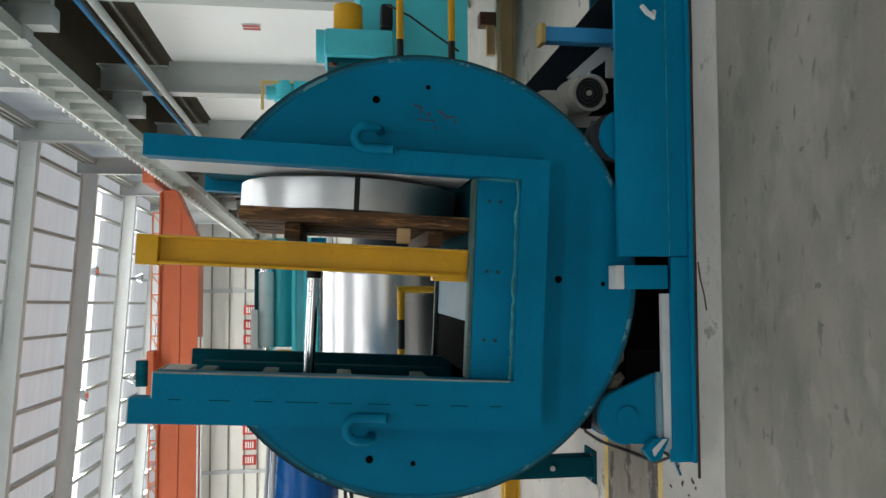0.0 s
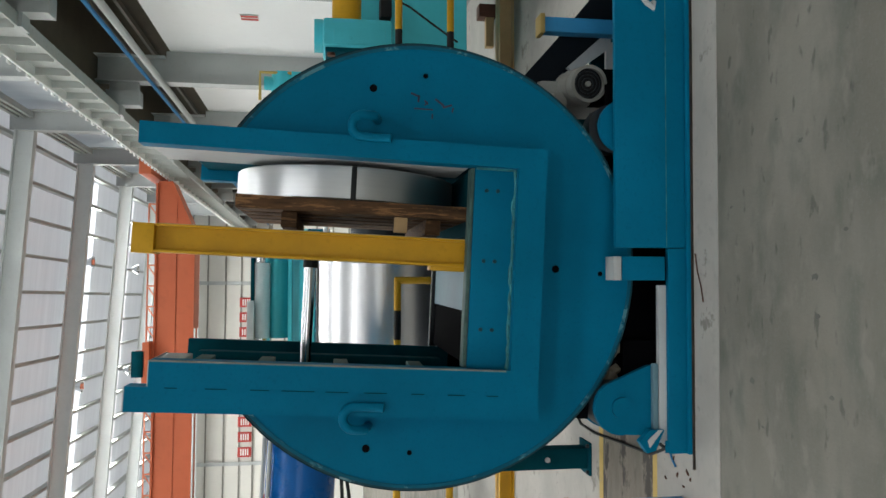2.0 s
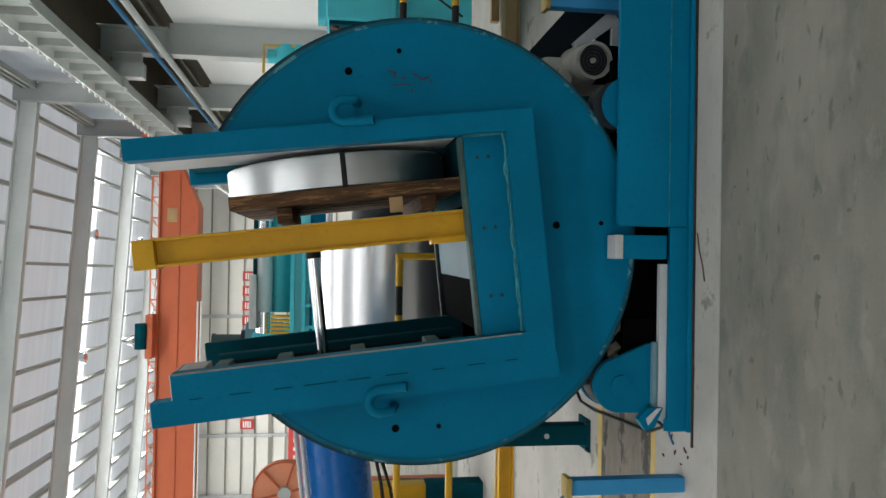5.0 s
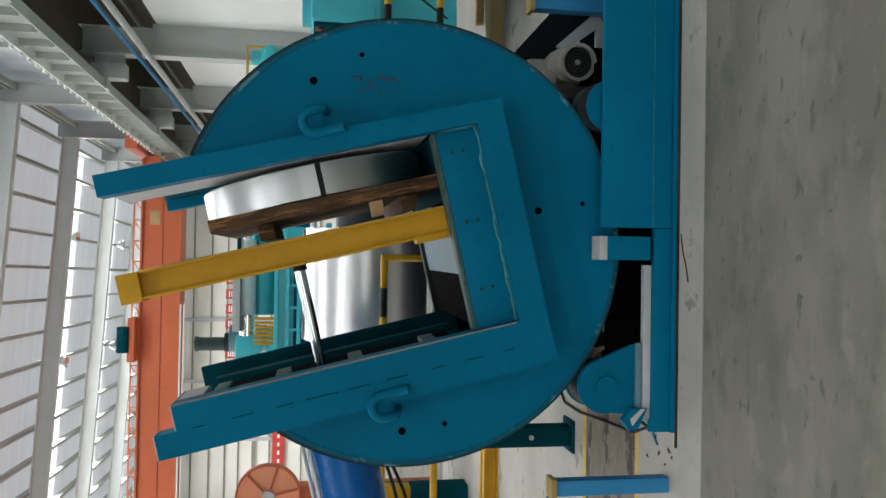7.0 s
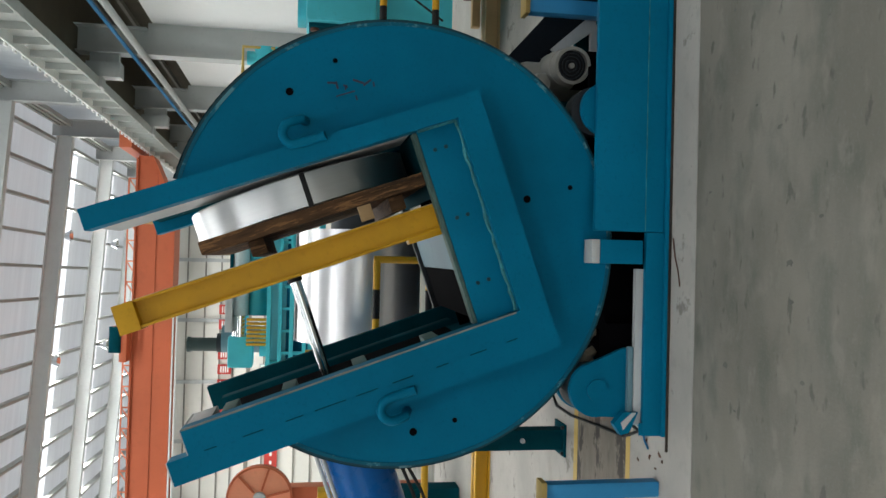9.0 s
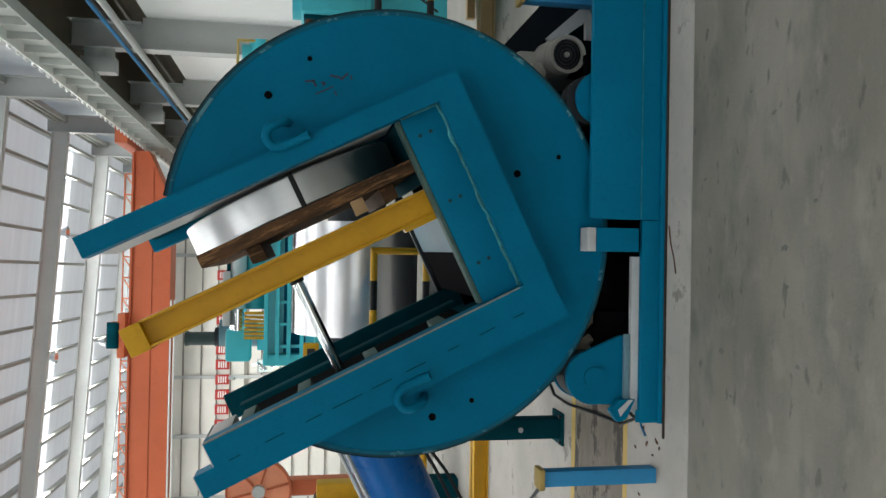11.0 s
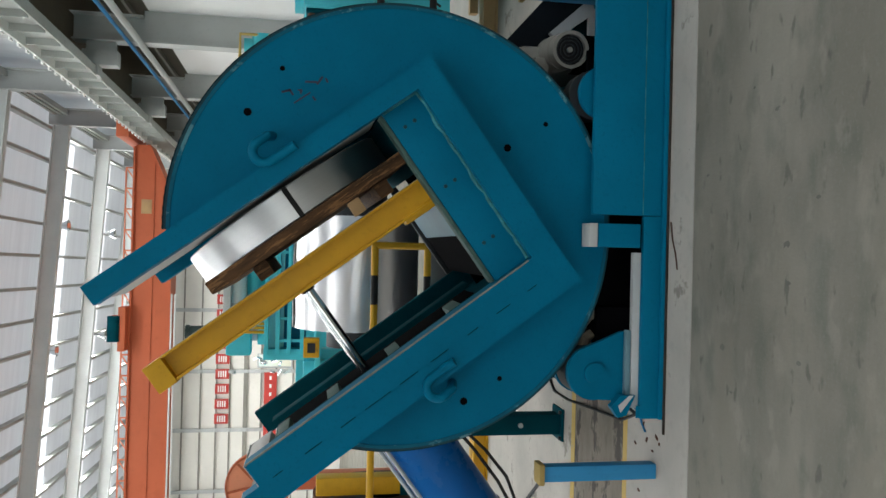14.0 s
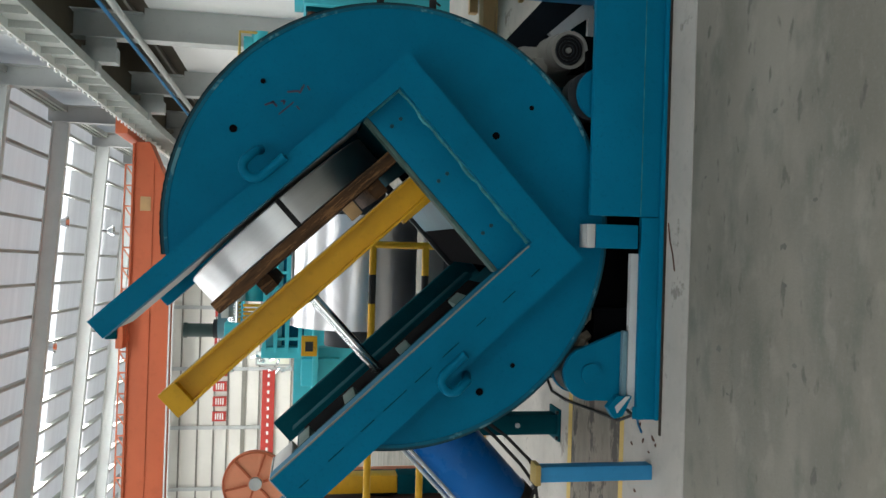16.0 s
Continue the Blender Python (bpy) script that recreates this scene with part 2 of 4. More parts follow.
def prism(bm, outline, y0, y1):
    """A flat shape in x, z, drawn out from y0 to y1."""
    fr = [bm.verts.new((x, y0, z)) for x, z in outline]
    bk = [bm.verts.new((x, y1, z)) for x, z in outline]
    n = len(outline)
    bm.faces.new(fr)
    bm.faces.new(bk[::-1])
    for i in range(n):
        bm.faces.new((fr[i], bk[i], bk[(i + 1) % n], fr[(i + 1) % n]))
    bmesh.ops.recalc_face_normals(bm, faces=bm.faces)
    return bm


def tube(bm, points, r, seg=10):
    """A round bar swept through points, as one skin."""
    pts = [Vector(p) for p in points]
    loops, side = [], None
    for i, p in enumerate(pts):
        d = (pts[min(i + 1, len(pts) - 1)] - pts[max(i - 1, 0)]).normalized()
        side = (side - d * side.dot(d)).normalized() if side else d.orthogonal().normalized()
        up = d.cross(side)
        loops.append([bm.verts.new(p + r * (math.cos(2 * math.pi * k / seg) * side + math.sin(2 * math.pi * k / seg) * up)) for k in range(seg)])
    for a, b in zip(loops, loops[1:]):
        for k in range(seg):
            bm.faces.new((a[k], a[(k + 1) % seg], b[(k + 1) % seg], b[k]))
    bm.faces.new(loops[0][::-1])
    bm.faces.new(loops[-1])
    bmesh.ops.recalc_face_normals(bm, faces=bm.faces)
    return bm


def ring(bm, r0, r1, y0, y1, seg=96, a0=0.0, a1=2 * math.pi, cx=0.0, cz=0.0):
    """A ring or part of one about the y axis; angles run from x towards z."""
    full = abs(a1 - a0 - 2 * math.pi) < 1e-6
    n = seg if full else seg + 1
    loops = []
    for r, y in ((r0, y0), (r1, y0), (r1, y1), (r0, y1)):
        loops.append([bm.verts.new((cx + r * math.cos(a0 + (a1 - a0) * i / seg), y, cz + r * math.sin(a0 + (a1 - a0) * i / seg))) for i in range(n)])
    for k in range(4):
        p, q = loops[k], loops[(k + 1) % 4]
        for i in range(seg):
            j = (i + 1) % n
            bm.faces.new((p[i], p[j], q[j], q[i]))
    if not full:
        bm.faces.new([loop[0] for loop in loops])
        bm.faces.new([loop[-1] for loop in loops][::-1])
    bmesh.ops.recalc_face_normals(bm, faces=bm.faces)
    return bm


def smooth(me, angle=35):
    for p in me.polygons:
        p.use_smooth = True
    me.set_sharp_from_angle(angle=radians(angle))


def part(name, bm, material, parent=None, label="", m=None):
    """Links a bmesh as one mesh object, under a thing or a part."""
    me = bpy.data.meshes.new(name)
    bm.to_mesh(me)
    bm.free()
    me.materials.append(material)
    smooth(me)
    ob = new(name, me)
    if parent:
        ob.parent = parent
    if m:
        ob.matrix_basis = m
    if label:
        tagged(ob, label)
    return ob


def again(ob, m, parent=None):
    """Another object on the same mesh."""
    o = new(ob.name.split(".")[0], ob.data)
    o.parent = parent or ob.parent
    o.matrix_basis = m
    if "label" in ob:
        o["label"] = ob["label"]
    return o


def thing(name, label, category, m=None, group="", kind=""):
    e = new(name)
    e.empty_display_size = 0.1
    if m:
        e.matrix_basis = m
    return tagged(e, label, category, group, kind)


B = bmesh.new


def structure(name, bm, material, label, category, m=None):
    return tagged(part(name, bm, material, None, "", m), label, category, "", "structure")


# ---- the hall ----
def build_hall():
    structure("floor", box(B(), -60, 60, -40, 90, -0.3, 0.0), CONCRETE, "dusty grey concrete hall floor with dark scuffs", "floor")
    structure("pavement_strip", box(B(), -6.0, 7.0, 3.0, 3.62, -0.02, 0.004), CONCRETE_PALE, "pale grouted concrete pad under the machine", "floor pad")
    structure("trench_cover", box(B(), -6.0, 0.9, 3.66, 4.38, -0.02, 0.003), CONCRETE_DARK, "oily brown concrete strip beside the machine", "floor strip")
    structure("pavement_pad", box(B(), -6.0, 7.0, 4.42, 9.5, -0.02, 0.004), CONCRETE_PALE, "pale concrete pad behind the machine", "floor pad")
    structure("floor_line", box(B(), -6.0, -0.6, 3.615, 3.665, -0.02, 0.005), LINE_YELLOW, "worn yellow painted floor line", "floor line")
    structure("floor_line", box(B(), -6.0, -0.6, 4.37, 4.43, -0.02, 0.005), LINE_YELLOW, "worn yellow painted floor line", "floor line")
    # roof sheet between the skylight strips
    def sheet(bm, x0, x1, y0, y1):
        z0, z1 = roof_z(x0) + 0.2, roof_z(x1) + 0.2
        bm.faces.new([bm.verts.new(v) for v in ((x0, y0, z0), (x1, y0, z1), (x1, y1, z1), (x0, y1, z0))])

    near = B()
    edges = [-14.0] + [v for sy in ADDED_SKYLIGHT_Y for v in (sy - 0.38, sy + 0.38)] + [NEAR_ROOF]
    for y0, y1 in zip(edges[0::2], edges[1::2]):
        for x0, x1 in ((RIDGE_X, EAVE_X + 0.6), (FAR_X, RIDGE_X)):
            sheet(near, x0, x1, y0, y1)
    for sy in ADDED_SKYLIGHT_Y:
        for x0, x1 in ((3.3, EAVE_X + 0.6), (FAR_X, -11.2)):
            sheet(near, x0, x1, sy - 0.38, sy + 0.38)
    structure("ceiling_near", near, NEAR_SHEET, "unseen roof sheets, made dull to dim the foreground", "ceiling", HALL)
    bm, strips = B(), B()
    edges = [NEAR_ROOF] + [v for sy in SKYLIGHT_Y for v in (sy - 0.38, sy + 0.38)] + [46.0]
    for y0, y1 in zip(edges[0::2], edges[1::2]):
        for x0, x1 in ((RIDGE_X, EAVE_X + 0.6), (FAR_X, RIDGE_X)):
            sheet(bm, x0, x1, y0, y1)
    for sy in SKYLIGHT_Y:
        for x0, x1 in ((3.3, EAVE_X + 0.6), (FAR_X, -11.2)):
            sheet(bm, x0, x1, sy - 0.38, sy + 0.38)
    for sy in SKYLIGHT_Y + ADDED_SKYLIGHT_Y:
        for x0, x1 in ((RIDGE_X, 3.3), (-11.2, RIDGE_X)):
            sheet(strips, x0, x1, sy - 0.38, sy + 0.38)
    structure("ceiling", bm, ROOF_SHEET, "pale profiled roof sheets with daylight strips", "ceiling", HALL)
    structure("ceiling_skylights", strips, CLEAR_SHEET, "bright translucent daylight strips in the roof, some added out of sight", "skylight", HALL)
    bm = B()
    x = PURLIN_X
    while x > FAR_X:
        box(bm, x - 0.04, x + 0.04, -14, 46, roof_z(x) - 0.03, roof_z(x) - 0.02)
        box(bm, x - 0.012, x + 0.012, -14, 46, roof_z(x) - 0.02, roof_z(x) + 0.18)
        x -= PURLIN_STEP
    structure("ceiling_purlins", bm, PURLIN_GREY, "thin grey steel roof purlins", "purlins", HALL)
    for cy in COLUMN_Y:
        bm = B()
        for x0, x1 in ((RIDGE_X, 3.46), (FAR_X, RIDGE_X)):
            for dz0, dz1, w in ((-0.42, -0.395, 0.10), (-0.395, -0.06, 0.012), (-0.06, -0.035, 0.10)):
                prism(bm, [(x0, roof_z(x0) + dz0), (x1, roof_z(x1) + dz0), (x1, roof_z(x1) + dz1), (x0, roof_z(x0) + dz1)], cy - w, cy + w)
        structure("roof_beam", bm, RAFTER_GREY, "light grey steel roof rafter", "roof beam", HALL)
        bm = B()
        box(bm, 3.45, 3.47, cy - 0.13, cy + 0.13, 0, ROOF_Z - 0.1)
        box(bm, 3.47, 3.99, cy - 0.01, cy + 0.01, 0, 4.25)
        box(bm, 3.47, 3.86, cy - 0.01, cy + 0.01, 4.25, ROOF_Z + 0.1)
        box(bm, 3.86, 3.885, cy - 0.13, cy + 0.13, 4.25, ROOF_Z + 0.15)
        # crane bracket and the girder seat on it
        box(bm, 3.06, 3.30, cy - 0.12, cy + 0.12, 4.62, 5.14, 0.006)
        box(bm, 3.30, 3.45, cy - 0.05, cy + 0.05, 4.66, 5.10)
        box(bm, 2.9, 3.06, cy - 0.11, cy + 0.11, 4.89, 4.928)
        structure("column", bm, GREY_STEEL, "light grey steel column with a crane bracket", "column", HALL)
    # crane runway girder with stiffeners
    bm = B()
    box(bm, 2.90, 3.05, -14, 46, 4.93, 4.952)
    box(bm, 2.965, 2.985, -14, 46, 4.952, 5.38)
    box(bm, 2.945, 3.005, -14, 46, 5.412, 5.54)
    runway = structure("crane_runway", bm, RUNWAY_GREY, "grey steel crane runway girder with stiffeners", "crane runway", HALL)
    rib = part("stiffener", box(B(), 2.87, 3.08, -0.006, 0.006, 4.952, 5.38), RUNWAY_GREY, runway, "", pose(0, -1.0, 0))
    for i in range(1, 66):
        again(rib, pose(0, -1.0 + 0.6 * i, 0))
    # flange and clips carry the bright lit line in their colour
    part("top_flange", box(B(), 2.83, 3.12, -14, 46, 5.38, 5.41), LIT_EDGE, runway, "top flange coloured near-white for its lit edge")
    clip = part("rail_clip", box(B(), 2.80, 2.92, -0.05, 0.05, 5.412, 5.44, 0.003), LIT_EDGE, runway, "rail clip coloured near-white like the lit edge", pose(0, 4.0, 0))
    for i in range(1, 100):
        again(clip, pose(0, 4.0 + 0.3 * i, 0))
    # plate added to keep skylight out of the recess below
    structure("runway_walkway", box(B(), 3.14, 3.84, -14, 46, 5.30, 5.33), DARK_SHEET, "dark plate added behind the crane runway to shade the recess", "walkway", HALL)
    # eave strut between the columns
    bm = B()
    for z in (7.72, 7.86, 8.0):
        box(bm, 3.72, 3.84, -14, 46, z - 0.035, z + 0.035)
    structure("eave_strut", bm, PURLIN_GREY, "triple grey steel eave rails", "eave strut", HALL)
    structure("conduit", cyl(B(), (3.4, -14, 4.25), (3.4, 45, 4.25), 0.05, 10), GREY_STEEL, "grey steel conduit along the columns", "conduit", HALL)
    structure("blue_pipe", cyl(B(), (3.4, -14, 4.42), (3.4, 45, 4.42), 0.028, 8), PIPE_BLUE, "thin blue painted compressed air pipe", "pipe", HALL)
    # side wall by the columns: white panels below, cream sheet above
    bm = B()
    bm.faces.new([bm.verts.new(v) for v in ((4.1, 5.0, 5.97), (4.1, 46, 5.97), (4.1, 46, 8.62), (4.1, 5.0, 8.62))])
    # ledge and recess sheets get their shade from this dark brown
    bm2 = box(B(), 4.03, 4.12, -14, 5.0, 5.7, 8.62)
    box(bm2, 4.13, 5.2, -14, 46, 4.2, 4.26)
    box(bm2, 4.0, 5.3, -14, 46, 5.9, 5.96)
    structure("wall_ledge", bm2, DARK_SHEET, "sheet ledge behind the crane runway, browned for shade", "wall", HALL)
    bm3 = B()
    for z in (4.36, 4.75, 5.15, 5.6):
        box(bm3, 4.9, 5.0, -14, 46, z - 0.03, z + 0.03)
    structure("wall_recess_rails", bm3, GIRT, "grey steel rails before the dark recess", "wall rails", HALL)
    structure("wall_recess", box(B(), 5.2, 5.3, -14, 46, 4.2, 5.9), DARK_SHEET, "recess sheet behind the crane runway, coloured for its shade", "wall", HALL)
    structure("wall_east", bm, ROOF_SHEET, "pale daylight wall sheet above the crane runway", "wall", HALL)
    for cy in COLUMN_Y[:-1]:
        structure("wall_panel", box(B(), 4.0, 4.1, cy + 0.02, cy + BAY - 0.02, 0, 4.19), WHITE_PANEL, "smooth bright white wall panel", "wall panel", HALL)
    # unseen wall, left open in a band for the added side fill
    bm = B()
    box(bm, FAR_X - 0.15, FAR_X, -14, 46, 0, 1.8)
    box(bm, FAR_X - 0.15, FAR_X, -14, 46, 4.6, 10.8)
    structure("wall_west", bm, WALL_SHEET, "unseen cream wall sheet with an added light band", "wall", HALL)
    # unseen wall; its opening is added for the fill lamp
    bm = B()
    box(bm, FAR_X, -7.5, -14.15, -14, 0, 10.8)
    box(bm, -0.5, 4.1, -14.15, -14, 0, 10.8)
    box(bm, -7.5, -0.5, -14.15, -14, 5.1, 10.8)
    structure("wall_south", bm, WALL_SHEET, "unseen cream wall sheet with an added light opening", "wall", HALL)
    # far gable wall with its sheet ribs
    # wall left open at one spot, so bare sky makes a glare
    bm = B()
    box(bm, FAR_X, -4.56, 36.0, 36.15, 0, 10.8)
    box(bm, -4.0, 4.1, 36.0, 36.15, 0, 10.8)
    box(bm, -4.56, -4.0, 36.0, 36.15, 0, 2.3)
    box(bm, -4.56, -4.0, 36.0, 36.15, 3.75, 10.8)
    structure("wall_north", bm, WALL_SHEET, "cream ribbed sheet gable wall", "wall", HALL)
    bm = B()
    for i, z in enumerate((0.72, 1.45, 2.2, 2.95, 3.62, 4.3, 4.99, 5.58, 6.27, 7.05, 7.75)):
        h = 0.09 if i == 5 else 0.03
        if 2.2 < z < 3.85:
            box(bm, FAR_X, -4.61, 35.93, 35.99, z - h, z + h)
            box(bm, -3.95, 4.0, 35.93, 35.99, z - h, z + h)
        else:
            box(bm, FAR_X, 4.0, 35.93, 35.99, z - h, z + h)
    structure("wall_girts", bm, GIRT, "grey steel wall rails across the gable", "wall rails", HALL)
    # frame round the opening added for the white glare
    bm = B()
    for x0, x1, z0, z1 in ((-4.6, -3.96, 2.24, 2.3), (-4.6, -3.96, 3.75, 3.81), (-4.6, -4.56, 2.3, 3.75), (-4.0, -3.96, 2.3, 3.75)):
        box(bm, x0, x1, 35.94, 36.0, z0, z1)
    structure("window_1", bm, PALE_GREY, "pale frame of a gable opening added for a white glare", "window", HALL)
    bm = B()
    for x in (-15.5, -12.8, -10.1, -7.38, -4.75, -2.0, 0.7):
        box(bm, x - 0.08, x + 0.08, 35.88, 35.92, 0, 8.4)
    structure("wall_posts", bm, PALE_GREY, "pale grey gable wall posts", "wall posts", HALL)


build_hall()


# ---- overhead crane ----
def overhead_crane():
    c = thing("overhead_crane", "orange double-line box girder overhead travelling crane on its runway", "crane", HALL @ pose(0, 19.0, 0))
    bm = prism(B(), [(-24, 4.78), (1.55, 4.78), (2.75, 5.32), (2.75, 5.6), (-24, 5.6)], -0.28, 0.28)
    part("girder", bm, ORANGE, c)
    bm = box(B(), -24, 2.3, -0.31, 0.31, 5.16, 5.2)
    part("girder_rib", bm, ORANGE, c)
    part("bottom_flange", prism(B(), [(-24, 4.74), (1.56, 4.74), (2.75, 5.275), (2.75, 5.318), (1.55, 4.778), (-24, 4.778)], -0.36, 0.36), ORANGE, c)
    part("top_flange", box(B(), -24, 2.7, -0.36, 0.36, 5.6, 5.64), ORANGE, c)
    part("plate", box(B(), 1.15, 1.48, -0.296, -0.284, 5.22, 5.45), WOOD_PALE, c, "small pale capacity plate")
    # two white bars painted as the gleam below the girder
    part("conductor_bar", cyl(B(), (-6.0, -0.42, 4.62), (-0.7, -0.42, 4.62), 0.02, 12), WHITE, c, "thin bar painted white for a bright gleam")
    part("conductor_bar", cyl(B(), (-6.0, -0.42, 4.70), (-0.7, -0.42, 4.70), 0.02, 12), WHITE, c, "thin bar painted white for a bright gleam")
    for z in (5.80, 5.98):
        part("handrail", cyl(B(), (-12, 0.5, z), (2.3, 0.5, z), 0.02, 8), SALMON, c, "faded orange walkway handrail")
    stake = part("handrail_post", cyl(B(), (0, 0.5, 5.64), (0, 0.5, 5.98), 0.02, 8), SALMON, c, "", pose(2.3, 0, 0))
    for i in range(1, 25):
        again(stake, pose(2.3 - 0.5 * i, 0, 0))
    brace = part("lattice_brace", cyl(B(), (0, 0.5, 5.64), (0.5, 0.5, 5.98), 0.016, 8), SALMON, c, "", pose(1.8, 0, 0))
    for i in range(1, 24):
        again(brace, pose(1.8 - 0.5 * i, 0, 0))
    part("walkway", box(B(), -12, 2.4, 0.37, 0.75, 5.6, 5.64), ORANGE, c)
    end = part("end_carriage", box(B(), 2.78, 3.16, -1.2, 1.2, 5.57, 5.84, 0.02), ORANGE, c)
    for y in (-1.0, 1.0):
        part("wheel", cyl(B(), (2.92, y, 5.66), (3.08, y, 5.66), 0.12), DARK_STEEL, end)
    return c


overhead_crane()


# ---- the tilting machine ----
# green-grey of the lugs, also used for the saddle's lit edge
LUG_GREEN = surface("worn_green_grey_paint", (0.06, 0.115, 0.105), 0.6, vary=0.3, grain=30, stain=9)
GROUT = surface("dusty_grease", (0.30, 0.26, 0.20), 0.9, vary=0.4, grain=40, stain=12, bump=0.3)
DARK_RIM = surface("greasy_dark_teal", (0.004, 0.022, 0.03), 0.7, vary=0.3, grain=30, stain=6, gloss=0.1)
WORN = surface("bare_scuffed_edge", (0.20, 0.22, 0.20), 0.6, vary=0.3, grain=30, stain=8)
# near-black brown for the shade in the gap under the base
GAP_DARK = surface("dark_rusty_edge", (0.035, 0.026, 0.02), 0.8, vary=0.5, grain=25, stain=6)
RUST = surface("rusted_strip_edges", (0.13, 0.06, 0.04), 0.6, 0.3, vary=0.2, grain=10, stretch=(20, 1, 1))
PALE_BLUE = surface("pale_blue_grey_steel", (0.14, 0.25, 0.30), 0.5, vary=0.15, grain=20)
CENTRE = (0.027, 3.36, 1.206)
R_DRUM = 0.978
Y_BACK = 1.2   # from the front disc to the rear one


def disc_outline(r, half_left, half_right, floor_z, n=120):
    """A disc with a slot open at the top."""
    a_r = math.acos(half_right / r)
    a_l = math.pi - math.acos(half_left / r)
    pts = [(r * math.cos(a), r * math.sin(a)) for a in np.linspace(a_l, 2 * math.pi + a_r, n)]
    return pts + [(half_right, floor_z), (-half_left, floor_z)]


def tilter_drum():
    d = thing("coil_tilter", "teal steel coil upender drum with a U-shaped cradle, slowly tilting over", "coil tilter", pose(*CENTRE))
    for name, y0 in (("front_disc", 0.0), ("rear_disc", Y_BACK)):
        disc = part(name, prism(B(), disc_outline(R_DRUM - 0.008, 0.46, 0.46, -0.42), y0, y0 + 0.025), TEAL, d)
        a = math.asin(0.55 / R_DRUM)
        part("rim", ring(B(), R_DRUM - 0.006, R_DRUM + 0.004, y0 + 0.003, y0 + 0.11, 110, math.pi / 2 + a, 2.5 * math.pi - a), TEAL_EDGE, disc, "scuffed rolling rim")
        if y0 == 0:
            part("rim_edge", ring(B(), R_DRUM - 0.022, R_DRUM - 0.007, -0.003, 0.002, 110, math.pi / 2 + a, 2.5 * math.pi - a), RIM_EDGE, disc, "scuffed pale rim edge")
            for x, z, r in ((0.765, 0.246, 0.017), (0.838, 0.018, 0.011), (-0.803, 0.2, 0.017), (-0.818, 0.01, 0.011), (0.011, -0.612, 0.017), (0.0, -0.822, 0.011)):
                part("bolt_hole", cyl(B(), (x, -0.003, z), (x, 0.02, z), r, 16), HOLE, disc, "dark drilled hole")
    # very dark ring, slightly wider than the disc
    part("drive_ring", ring(B(), 0.90, 0.994, 0.035, 0.055, 120, math.pi / 2 + 0.6, 2.5 * math.pi - 0.6), DARK_RIM, d, "very dark ring behind the disc's edge")
    # U frame on the front face
    f = part("cradle_frame", prism(B(), [(0.53, 1.19), (0.44, 1.19), (0.44, -0.40), (-0.44, -0.40), (-0.44, 1.095), (-0.548, 1.095), (-0.548, -0.525), (0.53, -0.525)], -0.105, -0.002), TEAL, d, "thick welded U frame")
    part("side_plate", prism(B(), [(-0.548, 1.185), (-0.65, 1.185), (-0.65, -0.53), (-0.548, -0.53)], -0.102, -0.002), TEAL, d)
    for i in range(9):
        z = 1.0 - i * 0.165
        lo, hi = ((0.02, 0.03), (0.05, 0.035), (0.055, 0.02), (0.075, 0.06), (0.05, 0.045), (0.045, 0.05), (0.04, 0.015), (0.05, 0.025), (0.03, 0.02))[i]
        part("stitch_weld", box(B(), -0.5515, -0.5475, -0.1065, -0.09, z - lo, z + hi), TEAL_DARK, f, "dark seam line between plates")
    # worn light edges along the inner border
    rnd = random.Random(7)
    bead = [(0.438 - i * 0.0292 + rnd.uniform(-0.003, 0.003), -0.052 + rnd.uniform(-0.002, 0.002), -0.398 + rnd.uniform(-0.006, 0.006)) for i in range(31)]
    part("weld_bead", tube(B(), bead, 0.011, 6), WELD, f, "pale uneven weld bead")
    side = [(0.439, -0.052, -0.398 + i * 0.03 + rnd.uniform(-0.004, 0.004)) for i in range(7)]
    part("weld_bead", tube(B(), side, 0.009, 6), WELD, f, "pale uneven weld bead")
    # saddle plate with bolts, and floor behind it
    s = part("saddle_plate", box(B(), -0.44, 0.44, -0.05, -0.02, -0.42, -0.215, 0.004), TEAL, d, "bolted teal saddle plate")
    for x in (-0.27, 0.03, 0.34):
        for dz in (-0.27, -0.32):
            part("bolt", cyl(B(), (x, -0.057, dz), (x, -0.05, dz), 0.009, 6), TEAL_EDGE, s)
    # lighter strip painted as light along the saddle's top
    part("saddle_edge", box(B(), -0.436, 0.436, -0.052, 0.02, -0.214, -0.196, 0.004), LUG_GREEN, d, "green-grey strip coloured for the saddle's lit top edge")
    # teal floor darkened for the shade inside the cradle
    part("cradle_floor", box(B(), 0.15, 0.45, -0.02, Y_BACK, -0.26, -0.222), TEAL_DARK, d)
    part("sensor_plate", box(B(), -0.20, 0.0, -0.018, Y_BACK - 0.065, -0.26, -0.225, 0.004), PALE_BLUE, d, "pale blue-grey cover plate")
    # black plates put in where the drum's inside is only dark
    part("pit_plate", box(B(), -0.436, -0.203, -0.018, Y_BACK - 0.065, -0.262, -0.23), HOLE, d, "black plate for the unlit cradle pit")
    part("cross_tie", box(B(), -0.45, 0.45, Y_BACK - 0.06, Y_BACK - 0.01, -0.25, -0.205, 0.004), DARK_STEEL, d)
    part("drum_shell", box(B(), -0.66, 0.56, 0.025, Y_BACK, -0.80, -0.75), HOLE, d, "black plate for the unlit drum interior")
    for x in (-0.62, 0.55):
        part("drum_side", box(B(), x, x + 0.03, 0.025, Y_BACK, -0.75, -0.42), HOLE, d, "black plate for the unlit drum interior")
    part("drum_back", box(B(), -0.6, 0.55, Y_BACK - 0.2, Y_BACK - 0.18, -0.75, -0.3), HOLE, d, "black plate for the unlit drum interior")
